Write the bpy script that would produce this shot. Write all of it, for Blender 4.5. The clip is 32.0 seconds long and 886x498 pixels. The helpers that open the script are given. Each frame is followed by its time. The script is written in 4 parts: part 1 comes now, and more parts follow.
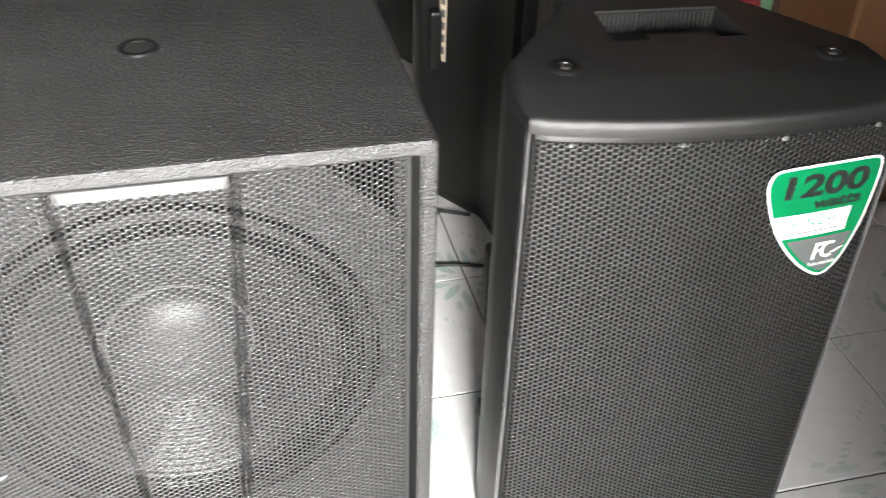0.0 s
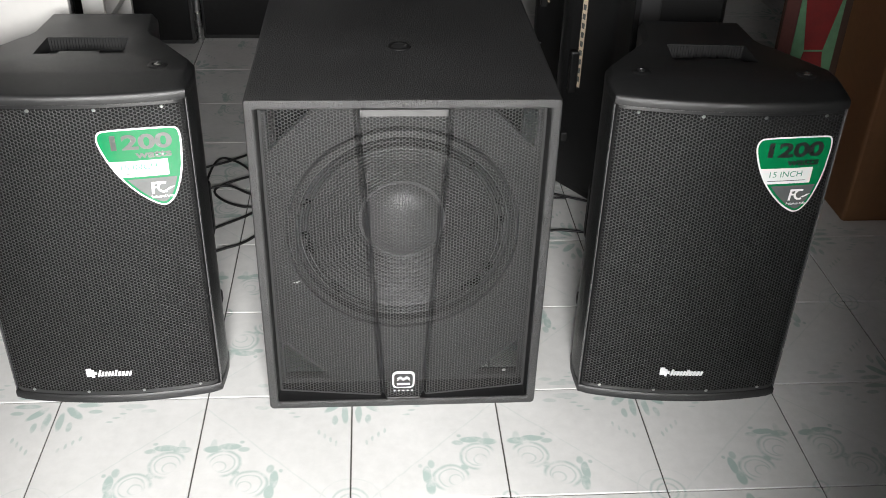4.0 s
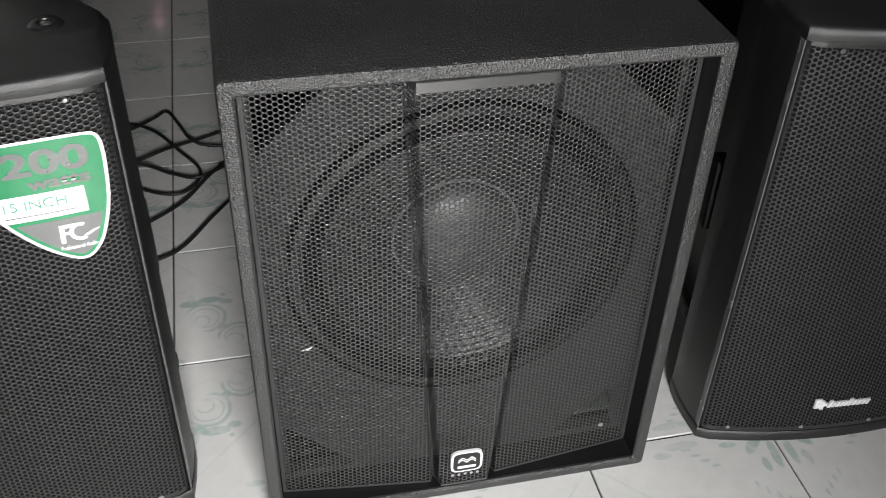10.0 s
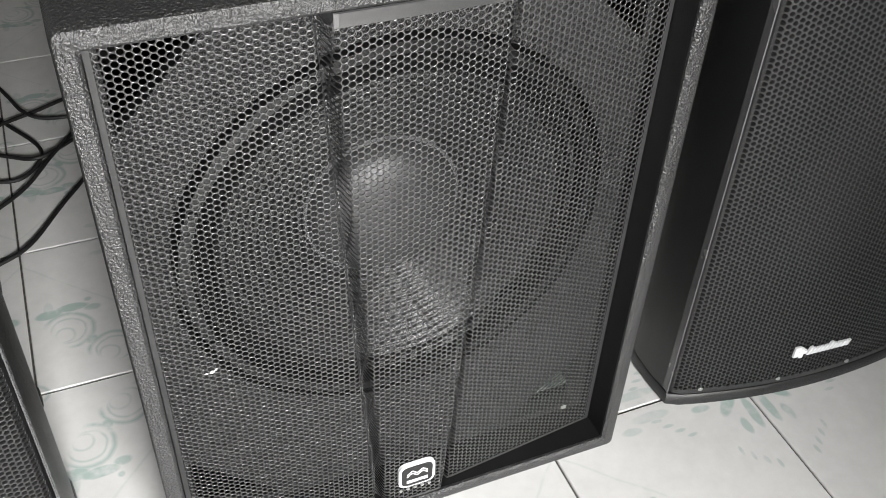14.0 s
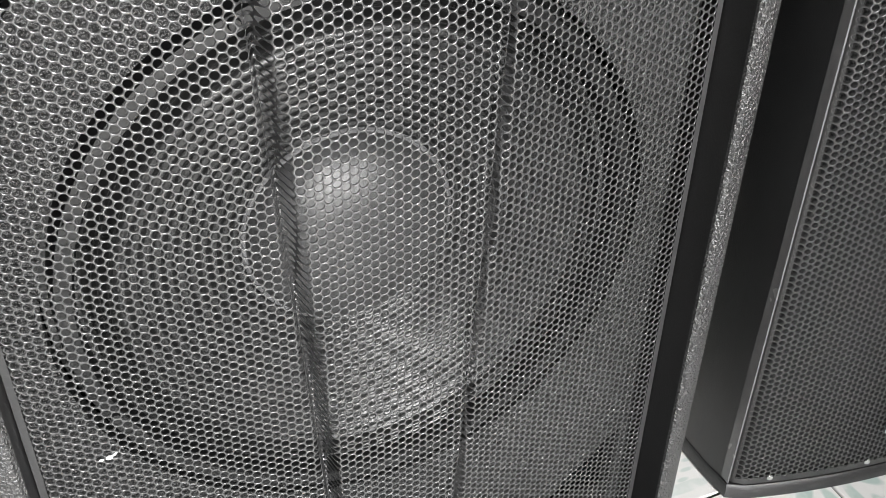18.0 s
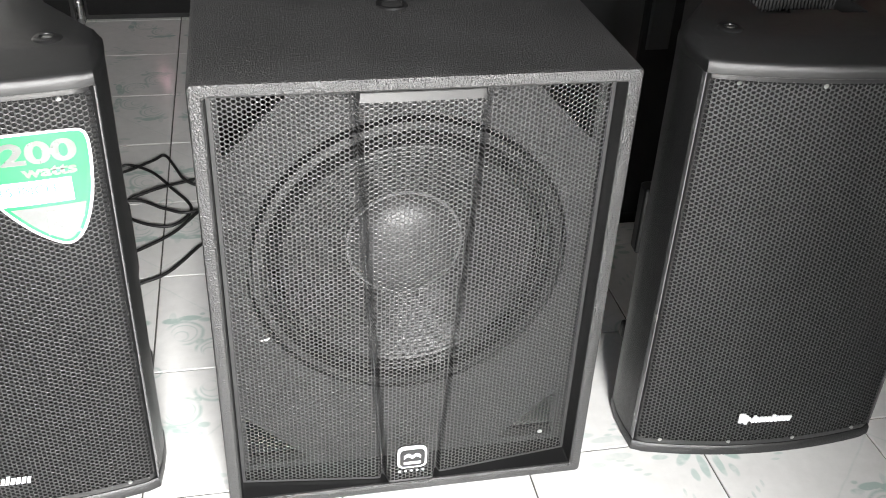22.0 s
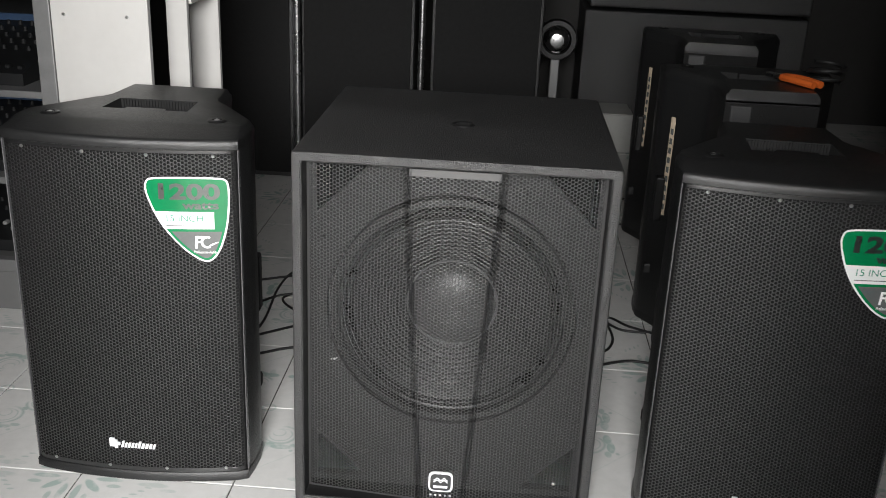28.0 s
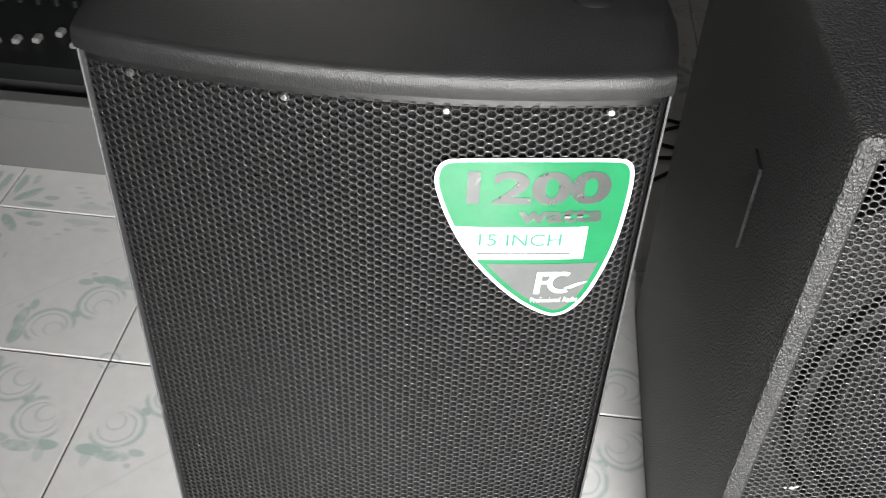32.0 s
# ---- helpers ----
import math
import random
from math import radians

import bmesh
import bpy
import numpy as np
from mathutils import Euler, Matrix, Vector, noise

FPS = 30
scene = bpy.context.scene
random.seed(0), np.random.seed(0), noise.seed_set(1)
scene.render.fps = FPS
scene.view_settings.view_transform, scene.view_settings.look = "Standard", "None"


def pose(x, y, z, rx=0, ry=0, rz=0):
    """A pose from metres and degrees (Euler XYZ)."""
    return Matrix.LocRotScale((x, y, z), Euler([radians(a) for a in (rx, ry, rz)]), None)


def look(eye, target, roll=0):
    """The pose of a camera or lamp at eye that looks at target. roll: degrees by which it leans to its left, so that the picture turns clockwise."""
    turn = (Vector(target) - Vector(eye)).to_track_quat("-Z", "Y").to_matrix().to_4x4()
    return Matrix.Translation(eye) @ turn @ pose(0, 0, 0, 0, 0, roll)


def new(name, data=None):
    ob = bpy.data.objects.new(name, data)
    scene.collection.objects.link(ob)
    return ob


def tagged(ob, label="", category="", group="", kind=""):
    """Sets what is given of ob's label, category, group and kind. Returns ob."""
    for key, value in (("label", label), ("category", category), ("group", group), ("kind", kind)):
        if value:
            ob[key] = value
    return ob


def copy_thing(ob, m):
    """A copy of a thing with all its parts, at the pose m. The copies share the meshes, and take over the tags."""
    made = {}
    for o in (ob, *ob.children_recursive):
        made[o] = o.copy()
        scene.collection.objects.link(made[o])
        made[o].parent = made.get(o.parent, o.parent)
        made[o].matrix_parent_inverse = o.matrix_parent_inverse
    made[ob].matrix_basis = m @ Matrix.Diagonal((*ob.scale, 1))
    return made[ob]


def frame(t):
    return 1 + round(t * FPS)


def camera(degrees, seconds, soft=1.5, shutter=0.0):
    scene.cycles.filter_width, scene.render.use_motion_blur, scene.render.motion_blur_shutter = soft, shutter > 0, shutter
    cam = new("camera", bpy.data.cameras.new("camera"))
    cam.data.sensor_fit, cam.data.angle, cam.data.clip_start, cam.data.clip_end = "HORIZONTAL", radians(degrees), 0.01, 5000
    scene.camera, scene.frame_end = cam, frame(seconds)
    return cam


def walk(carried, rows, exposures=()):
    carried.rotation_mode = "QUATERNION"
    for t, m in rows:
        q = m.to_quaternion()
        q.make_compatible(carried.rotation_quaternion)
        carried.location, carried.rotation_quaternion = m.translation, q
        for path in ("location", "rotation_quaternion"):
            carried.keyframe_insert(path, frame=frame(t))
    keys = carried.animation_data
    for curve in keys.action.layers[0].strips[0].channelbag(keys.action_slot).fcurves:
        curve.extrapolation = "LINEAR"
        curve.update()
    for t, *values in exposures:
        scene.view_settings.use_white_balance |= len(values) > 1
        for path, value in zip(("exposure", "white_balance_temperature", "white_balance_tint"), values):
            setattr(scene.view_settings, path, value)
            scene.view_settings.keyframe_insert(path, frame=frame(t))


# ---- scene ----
cam = camera(49.0, 32.0, soft=0.7, shutter=0.2)
PATH = [
    (0, (0.188, -0.512, 1.144), (0.591, 1.05, -0.038), 1.8),
    (0.2, (0.129, -0.558, 1.149), (0.465, 1.03, -0.02), 3.1),
    (0.5, (0.152, -0.673, 1.199), (0.27, 0.937, 0.018), 4.0),
    (1, (0.216, -0.895, 1.283), (0.073, 0.732, 0.129), 5.7),
    (1.5, (0.28, -1.016, 1.309), (-0.061, 0.618, 0.208), 5.2),
    (2, (0.302, -1.076, 1.312), (-0.114, 0.563, 0.244), 4.8),
    (2.5, (0.293, -1.085, 1.318), (-0.136, 0.554, 0.256), 4.3),
    (3, (0.235, -1.089, 1.344), (-0.057, 0.571, 0.268), 2.0),
    (3.5, (0.131, -1.154, 1.355), (0.136, 0.529, 0.274), 1.1),
    (4, (0.053, -1.274, 1.366), (0.192, 0.408, 0.292), 1.7),
    (4.5, (0.021, -1.314, 1.373), (0.204, 0.369, 0.308), 1.4),
    (6.5, (0.006, -1.722, 1.38), (0.203, 0.049, 0.474), 2.0),
    (7, (-0.021, -1.808, 1.386), (0.163, -0.019, 0.51), 1.9),
    (7.5, (-0.074, -1.672, 1.382), (0.083, 0.12, 0.508), 2.0),
    (8, (-0.218, -1.453, 1.386), (-0.054, 0.332, 0.5), 1.4),
    (8.5, (-0.244, -1.244, 1.34), (-0.063, 0.483, 0.347), 0.8),
    (9, (-0.166, -1.001, 1.291), (0.032, 0.653, 0.184), 1.4),
    (9.5, (-0.145, -0.794, 1.205), (0.082, 0.79, 0.006), 2.2),
    (10, (-0.144, -0.592, 1.145), (0.227, 0.935, -0.093), 1.9),
    (10.5, (-0.138, -0.472, 1.092), (0.339, 1.004, -0.171), 2.8),
    (11, (-0.156, -0.385, 1.045), (0.385, 1.048, -0.241), 3.1),
    (11.5, (-0.153, -0.334, 1.008), (0.421, 1.068, -0.298), 2.9),
    (12, (-0.149, -0.316, 0.999), (0.447, 1.065, -0.319), 2.9),
    (12.5, (-0.15, -0.311, 0.993), (0.458, 1.059, -0.331), 2.8),
    (13, (-0.152, -0.327, 0.996), (0.459, 1.038, -0.333), 2.8),
    (13.5, (-0.154, -0.359, 1.016), (0.458, 1.006, -0.312), 2.9),
    (15.5, (-0.153, -0.377, 0.997), (0.463, 1.047, -0.265), 1.7),
    (16, (-0.126, -0.338, 0.965), (0.461, 1.098, -0.297), 1.2),
    (16.5, (-0.129, -0.291, 0.877), (0.527, 1.171, -0.319), 1.9),
    (17, (-0.112, -0.254, 0.83), (0.553, 1.229, -0.334), 1.7),
    (17.5, (-0.092, -0.235, 0.813), (0.566, 1.261, -0.34), 1.5),
    (18, (-0.076, -0.229, 0.8), (0.579, 1.278, -0.34), 1.1),
    (18.5, (-0.069, -0.223, 0.798), (0.582, 1.284, -0.343), 1.0),
    (19, (-0.066, -0.221, 0.797), (0.574, 1.288, -0.349), 0.7),
    (19.5, (-0.063, -0.219, 0.799), (0.567, 1.288, -0.355), 0.5),
    (20, (-0.058, -0.226, 0.802), (0.564, 1.281, -0.357), 0.2),
    (20.5, (-0.052, -0.264, 0.824), (0.547, 1.246, -0.343), 0.0),
    (21, (-0.062, -0.365, 0.891), (0.517, 1.166, -0.257), 4.2),
    (21.2, (-0.045, -0.494, 1.008), (0.4, 1.072, -0.153), 2.3),
    (21.5, (-0.072, -0.604, 1.065), (0.344, 0.991, -0.068), 3.0),
    (22, (-0.097, -0.787, 1.141), (0.271, 0.85, 0.053), 2.9),
    (22.5, (-0.142, -1.008, 1.201), (0.216, 0.673, 0.178), 1.8),
    (23, (-0.17, -1.26, 1.25), (0.19, 0.457, 0.29), -1.7),
    (23.5, (-0.158, -1.368, 1.271), (0.235, 0.368, 0.359), -1.4),
    (24, (0.001, -1.464, 1.206), (0.244, 0.327, 0.349), 2.6),
    (24.5, (0.054, -1.521, 1.153), (0.206, 0.307, 0.355), 2.7),
    (26.5, (0.15, -1.692, 1.125), (0.221, 0.174, 0.41), 1.2),
    (27, (0.235, -1.626, 1.128), (0.185, 0.24, 0.411), 0.9),
    (27.5, (0.23, -1.451, 1.095), (0.143, 0.423, 0.401), 1.5),
    (28, (0.175, -1.274, 1.117), (0.073, 0.593, 0.407), 2.6),
    (28.5, (0.151, -1.139, 1.104), (-0.001, 0.707, 0.35), 3.9),
    (29, (0.174, -0.965, 1.12), (-0.142, 0.831, 0.297), 4.4),
    (29.5, (0.162, -0.845, 1.143), (-0.226, 0.886, 0.22), 4.4),
    (30, (0.075, -0.664, 1.133), (-0.385, 1.009, 0.139), 3.9),
    (30.5, (-0.074, -0.504, 1.134), (-0.527, 1.095, 0.021), 3.5),
    (31, (-0.191, -0.351, 1.088), (-0.658, 1.175, -0.116), 1.3),
    (31.5, (-0.27, -0.263, 1.068), (-0.677, 1.171, -0.266), -0.7),
    (32, (-0.382, -0.261, 1.018), (-0.493, 1.243, -0.296), 3.0),
]
EXPOSURES = [(0.0, 2.7), (0.5, 2.45), (1.0, 2.1), (2.0, 1.3), (4.0, 1.15), (7.0, 0.95), (8.0, 0.78), (9.0, 0.85), (10.0, 0.75), (11.0, 0.95), (13.0, 1.22), (16.0, 1.45), (19.0, 1.8), (20.5, 1.85), (22.0, 2.05), (24.0, 1.3), (27.0, 0.45), (29.0, 1.1), (32.0, 1.35)]
walk(cam, [(t, look(eye, target, roll)) for t, eye, target, roll in PATH], EXPOSURES)

# ---- light ----
world = bpy.data.worlds.new("sky")
scene.world = world
world.use_nodes = True
wn = world.node_tree.nodes
sky = wn.new("ShaderNodeTexSky")
sky.sky_type = "NISHITA"
sky.sun_disc = False
sky.sun_elevation = radians(48)
sky.sun_rotation = radians(149)
wn["Background"].inputs["Strength"].default_value = 0.06
world.node_tree.links.new(sky.outputs[0], wn["Background"].inputs["Color"])

sun_data = bpy.data.lights.new("sun", "SUN")
sun_data.energy, sun_data.angle, sun_data.color = 5.0, radians(3), (1.0, 0.96, 0.9)
sun_lamp = new("sun", sun_data)
sun_lamp.matrix_world = look((3.0, -7.0, 7.0), (0.0, -2.0, 0.0))

# added, unseen area lamp that stands in for daylight from outside the door
day_data = bpy.data.lights.new("daylight_stand_in", "AREA")
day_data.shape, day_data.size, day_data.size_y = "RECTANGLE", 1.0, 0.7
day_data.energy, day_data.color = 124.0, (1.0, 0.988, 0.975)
day_lamp = new("daylight_stand_in", day_data)
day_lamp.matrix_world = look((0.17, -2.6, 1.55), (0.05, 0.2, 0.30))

# ---- materials ----
MATS = {}


def nodes_of(name):
    m = bpy.data.materials.new(name)
    m.use_nodes = True
    t = m.node_tree
    return m, t, t.nodes["Principled BSDF"]


def mathn(t, op, a, b=None, c=None, clamp=False):
    n = t.nodes.new("ShaderNodeMath")
    n.operation, n.use_clamp = op, clamp
    for k, v in enumerate((a, b, c)):
        if v is None:
            continue
        if isinstance(v, (int, float)):
            n.inputs[k].default_value = v
        else:
            t.links.new(v, n.inputs[k])
    return n.outputs[0]


def noise_of(t, scale, detail=3.0, rough=0.5, coord=None, dim="3D"):
    n = t.nodes.new("ShaderNodeTexNoise")
    n.inputs["Scale"].default_value = scale
    n.inputs["Detail"].default_value = detail
    n.inputs["Roughness"].default_value = rough
    if coord is None:
        coord = t.nodes.new("ShaderNodeTexCoord").outputs["Object"]
    t.links.new(coord, n.inputs["Vector"])
    return n.outputs["Fac"]


def ramp(t, fac, lo, hi, c0, c1):
    r = t.nodes.new("ShaderNodeValToRGB")
    r.color_ramp.elements[0].position, r.color_ramp.elements[1].position = lo, hi
    r.color_ramp.elements[0].color, r.color_ramp.elements[1].color = (*c0, 1), (*c1, 1)
    t.links.new(fac, r.inputs[0])
    return r.outputs[0]


def mixc(t, fac, a, b):
    m = t.nodes.new("ShaderNodeMix")
    m.data_type = "RGBA"
    if isinstance(fac, (int, float)):
        m.inputs[0].default_value = fac
    else:
        t.links.new(fac, m.inputs[0])
    for k, v in ((6, a), (7, b)):
        if isinstance(v, tuple):
            m.inputs[k].default_value = (*v, 1)
        else:
            t.links.new(v, m.inputs[k])
    return m.outputs[2]


def bump(t, p, height, strength, distance):
    b = t.nodes.new("ShaderNodeBump")
    b.inputs["Strength"].default_value, b.inputs["Distance"].default_value = strength, distance
    t.links.new(height, b.inputs["Height"])
    t.links.new(b.outputs[0], p.inputs["Normal"])


def simple(name, col, rough=0.5, metal=0.0, var=0.25, scale=14.0, grain=0.0, grain_scale=600.0, spec=0.5, rvar=0.12):
    """A plain surface with stains at one scale and grain at a finer one."""
    m, t, p = nodes_of(name)
    big = noise_of(t, scale, 4, 0.6)
    fine = noise_of(t, scale * 9, 3, 0.6)
    f = mathn(t, "ADD", mathn(t, "MULTIPLY", big, 0.7), mathn(t, "MULTIPLY", fine, 0.3))
    c = ramp(t, f, 0.3, 0.7, tuple(v * (1 - var) for v in col), tuple(min(1, v * (1 + var)) for v in col))
    t.links.new(c, p.inputs["Base Color"])
    r = mathn(t, "ADD", mathn(t, "MULTIPLY", mathn(t, "SUBTRACT", big, 0.5), 2 * rvar), rough, clamp=True)
    t.links.new(r, p.inputs["Roughness"])
    p.inputs["Metallic"].default_value = metal
    p.inputs["Specular IOR Level"].default_value = spec
    if grain:
        bump(t, p, noise_of(t, grain_scale, 3, 0.6), grain, 0.002)
    MATS[name] = m
    return m


def orange_peel(name="textured_black_coating", key="coat", lo=0.010, hi=0.016, spec=1.0):
    """Sprayed black cabinet coating: coarse raised droplets, satin."""
    m, t, p = nodes_of(name)
    co = t.nodes.new("ShaderNodeTexCoord").outputs["Object"]
    v = t.nodes.new("ShaderNodeTexVoronoi")
    v.inputs["Scale"].default_value = 380
    t.links.new(co, v.inputs["Vector"])
    n1 = noise_of(t, 430, 2, 0.5, co)
    n2 = noise_of(t, 900, 2, 0.5, co)
    h = mathn(t, "ADD", mathn(t, "MULTIPLY", n1, 0.7), mathn(t, "ADD", mathn(t, "MULTIPLY", n2, 0.25), mathn(t, "MULTIPLY", v.outputs["Distance"], 0.35)))
    big = noise_of(t, 7, 4, 0.6, co)
    c = ramp(t, big, 0.3, 0.75, (lo, lo, lo * 1.01), (hi, hi, hi * 1.01))
    t.links.new(c, p.inputs["Base Color"])
    t.links.new(mathn(t, "ADD", mathn(t, "MULTIPLY", big, 0.12), 0.36), p.inputs["Roughness"])
    p.inputs["Specular IOR Level"].default_value = spec
    bump(t, p, h, 0.9, 0.0030)
    MATS[key] = m
    return m


def tile_material():
    """Glazed white ceramic with a pale green printed ornament that repeats every two tiles."""
    m, t, p = nodes_of("glazed_floor_tile")
    pos = t.nodes.new("ShaderNodeNewGeometry").outputs["Position"]
    sep = t.nodes.new("ShaderNodeSeparateXYZ")
    warp = t.nodes.new("ShaderNodeTexNoise")
    warp.inputs["Scale"].default_value = 26.0
    warp.inputs["Detail"].default_value = 2.0
    t.links.new(pos, warp.inputs["Vector"])
    wv = t.nodes.new("ShaderNodeVectorMath")
    wv.operation = "MULTIPLY_ADD"
    wv.inputs[1].default_value = (0.007, 0.007, 0.0)
    t.links.new(warp.outputs["Color"], wv.inputs[0])
    off = t.nodes.new("ShaderNodeVectorMath")
    off.operation = "ADD"
    off.inputs[1].default_value = (-0.0035, -0.0035, 0.0)
    t.links.new(pos, off.inputs[0])
    t.links.new(off.outputs[0], wv.inputs[2])
    t.links.new(wv.outputs[0], sep.inputs[0])
    X, Y = sep.outputs[0], sep.outputs[1]

    def cell(shift_x, shift_y):
        """Distances |dx|, |dy| from the nearest point of a 0.6 m lattice."""
        out = []
        for v, s in ((X, shift_x), (Y, shift_y)):
            f = mathn(t, "FRACT", mathn(t, "DIVIDE", mathn(t, "ADD", v, 60.3 - s), 0.6))
            out.append(mathn(t, "MULTIPLY", mathn(t, "ABSOLUTE", mathn(t, "SUBTRACT", f, 0.5)), 0.6))
        return out

    def dist(a, b, x0, y0, sx=1.0, sy=1.0):
        dx = mathn(t, "MULTIPLY", mathn(t, "SUBTRACT", a, x0), sx)
        dy = mathn(t, "MULTIPLY", mathn(t, "SUBTRACT", b, y0), sy)
        return mathn(t, "SQRT", mathn(t, "ADD", mathn(t, "MULTIPLY", dx, dx), mathn(t, "MULTIPLY", dy, dy)))

    def band(d, r, w):
        return mathn(t, "SUBTRACT", 1.0, mathn(t, "DIVIDE", mathn(t, "ABSOLUTE", mathn(t, "SUBTRACT", d, r)), w), clamp=True)

    def disc(d, r, w=0.004):
        return mathn(t, "DIVIDE", mathn(t, "SUBTRACT", r, d), w, clamp=True)

    total = None

    def add(f, gain=1.0):
        nonlocal total
        f = mathn(t, "MULTIPLY", f, gain)
        total = f if total is None else mathn(t, "MAXIMUM", total, f)

    # four pairs of C-scrolls with leaf ends round one crossing in four
    a, b = cell(0.3, 0.0)
    for u, q in ((a, b), (b, a)):
        open_side = ramp_fac(t, mathn(t, "ADD", mathn(t, "MULTIPLY", u, 1.6), q), 0.150, 0.172)
        r = dist(u, q, 0.052, 0.108)
        add(mathn(t, "MULTIPLY", band(r, 0.034, 0.0050), open_side), 0.95)
        add(mathn(t, "MULTIPLY", band(r, 0.024, 0.0028), open_side), 0.7)
        add(mathn(t, "MULTIPLY", band(dist(u, q, 0.047, 0.100), 0.013, 0.0028), open_side), 0.6)
        add(disc(dist(u, q, 0.030, 0.148, 0.75, 1.5), 0.016), 1.0)
        add(disc(dist(u, q, 0.062, 0.154, 0.7, 1.9), 0.018), 1.0)
        add(disc(dist(u, q, 0.090, 0.146, 0.9, 1.5), 0.012), 0.8)
        add(disc(dist(u, q, 0.085, 0.166, 1.3, 1.5), 0.008), 0.8)
    add(disc(dist(a, b, 0.080, 0.080), 0.010), 0.95)
    add(band(dist(a, b, 0.0, 0.0), 0.014, 0.004), 0.7)
    # faint frame line between the ornaments
    add(band(mathn(t, "ADD", a, b), 0.268, 0.004), 0.28)
    # small double rings
    a, b = cell(0.0, 0.0)
    r = dist(a, b, 0.0, 0.0)
    add(band(r, 0.033, 0.004), 0.8)
    add(band(r, 0.020, 0.0035), 0.7)
    add(disc(r, 0.008), 0.5)
    add(band(r, 0.058, 0.0025), 0.25)
    # leaf stars
    a, b = cell(0.0, 0.3)
    s = mathn(t, "MULTIPLY", mathn(t, "ADD", a, b), 0.7071)
    d = mathn(t, "ABSOLUTE", mathn(t, "MULTIPLY", mathn(t, "SUBTRACT", a, b), 0.7071))
    add(disc(dist(s, d, 0.052, 0.0, 0.55, 1.6), 0.016), 1.0)
    add(disc(dist(a, b, 0.062, 0.014, 0.5, 1.9), 0.015), 0.9)
    add(disc(dist(a, b, 0.014, 0.062, 1.9, 0.5), 0.015), 0.9)
    add(disc(dist(a, b, 0.078, 0.034, 0.8, 1.9), 0.013), 0.8)
    add(disc(dist(a, b, 0.034, 0.078, 1.9, 0.8), 0.013), 0.8)
    for k in range(4):
        add(disc(dist(a, b, 0.112 + 0.011 * k, 0.066 - 0.012 * k, 0.9, 2.4), 0.0085), 0.65)
        add(disc(dist(a, b, 0.066 - 0.012 * k, 0.112 + 0.011 * k, 2.4, 0.9), 0.0085), 0.65)
    # sprigs in the middle of the tile sides
    a, b = cell(0.3, 0.3)
    add(disc(dist(a, b, 0.150, 0.020, 0.5, 2.0), 0.017), 0.45)
    add(disc(dist(a, b, 0.115, 0.035, 0.7, 1.8), 0.012), 0.45)
    add(disc(dist(a, b, 0.030, 0.140, 1.6, 0.7), 0.013), 0.4)
    fade = noise_of(t, 30, 3, 0.6, pos)
    f = mathn(t, "MULTIPLY", total, ramp_fac(t, fade, 0.26, 0.50))
    cloud = noise_of(t, 3.0, 5, 0.6, pos)
    fleck = noise_of(t, 40, 4, 0.65, pos)
    base = ramp(t, mathn(t, "ADD", mathn(t, "MULTIPLY", cloud, 0.6), mathn(t, "MULTIPLY", fleck, 0.4)), 0.35, 0.65, (0.62, 0.62, 0.605), (0.74, 0.735, 0.72))
    rnd = t.nodes.new("ShaderNodeObjectInfo").outputs["Random"]
    base = mixc(t, mathn(t, "MULTIPLY", rnd, 0.22), base, (0.57, 0.565, 0.55))
    c = mixc(t, mathn(t, "MULTIPLY", f, 0.66), base, (0.27, 0.40, 0.365))
    grit = noise_of(t, 9, 6, 0.75, pos)
    c = mixc(t, mathn(t, "MULTIPLY", ramp_fac(t, grit, 0.62, 0.8), 0.25), c, (0.36, 0.34, 0.30))
    t.links.new(c, p.inputs["Base Color"])
    t.links.new(mathn(t, "ADD", mathn(t, "MULTIPLY", cloud, 0.18), 0.13), p.inputs["Roughness"])
    bump(t, p, noise_of(t, 18, 3, 0.5, pos), 0.06, 0.004)
    MATS["tile"] = m
    return m


def ramp_fac(t, fac, lo, hi):
    n = t.nodes.new("ShaderNodeMapRange")
    n.inputs["From Min"].default_value, n.inputs["From Max"].default_value = lo, hi
    t.links.new(fac, n.inputs["Value"])
    return n.outputs["Result"]


def wood(name, dark, light, rough=0.45, scale=1.0, peel=0.0):
    m, t, p = nodes_of(name)
    co = t.nodes.new("ShaderNodeTexCoord").outputs["Object"]
    mp = t.nodes.new("ShaderNodeMapping")
    mp.inputs["Scale"].default_value = (170 * scale, 170 * scale, 5.0 * scale)
    t.links.new(co, mp.inputs["Vector"])
    g = noise_of(t, 1.0, 6, 0.65, mp.outputs[0])
    g2 = noise_of(t, 5.0, 4, 0.6, co)
    f = mathn(t, "ADD", mathn(t, "MULTIPLY", g, 0.7), mathn(t, "MULTIPLY", g2, 0.3))
    c = ramp(t, f, 0.32, 0.68, dark, light)
    if peel:
        worn = t.nodes.new("ShaderNodeMapping")
        worn.inputs["Scale"].default_value = (26, 26, 7)
        t.links.new(co, worn.inputs["Vector"])
        pl = noise_of(t, 1.0, 7, 0.72, worn.outputs[0])
        c = mixc(t, ramp_fac(t, pl, 0.66 - peel, 0.70 - peel), c, (0.70, 0.67, 0.62))
        c = mixc(t, ramp_fac(t, pl, 0.30, 0.24), c, (0.10, 0.075, 0.055))
    t.links.new(c, p.inputs["Base Color"])
    p.inputs["Roughness"].default_value = rough
    bump(t, p, g, 0.5, 0.002)
    MATS[name] = m
    return m


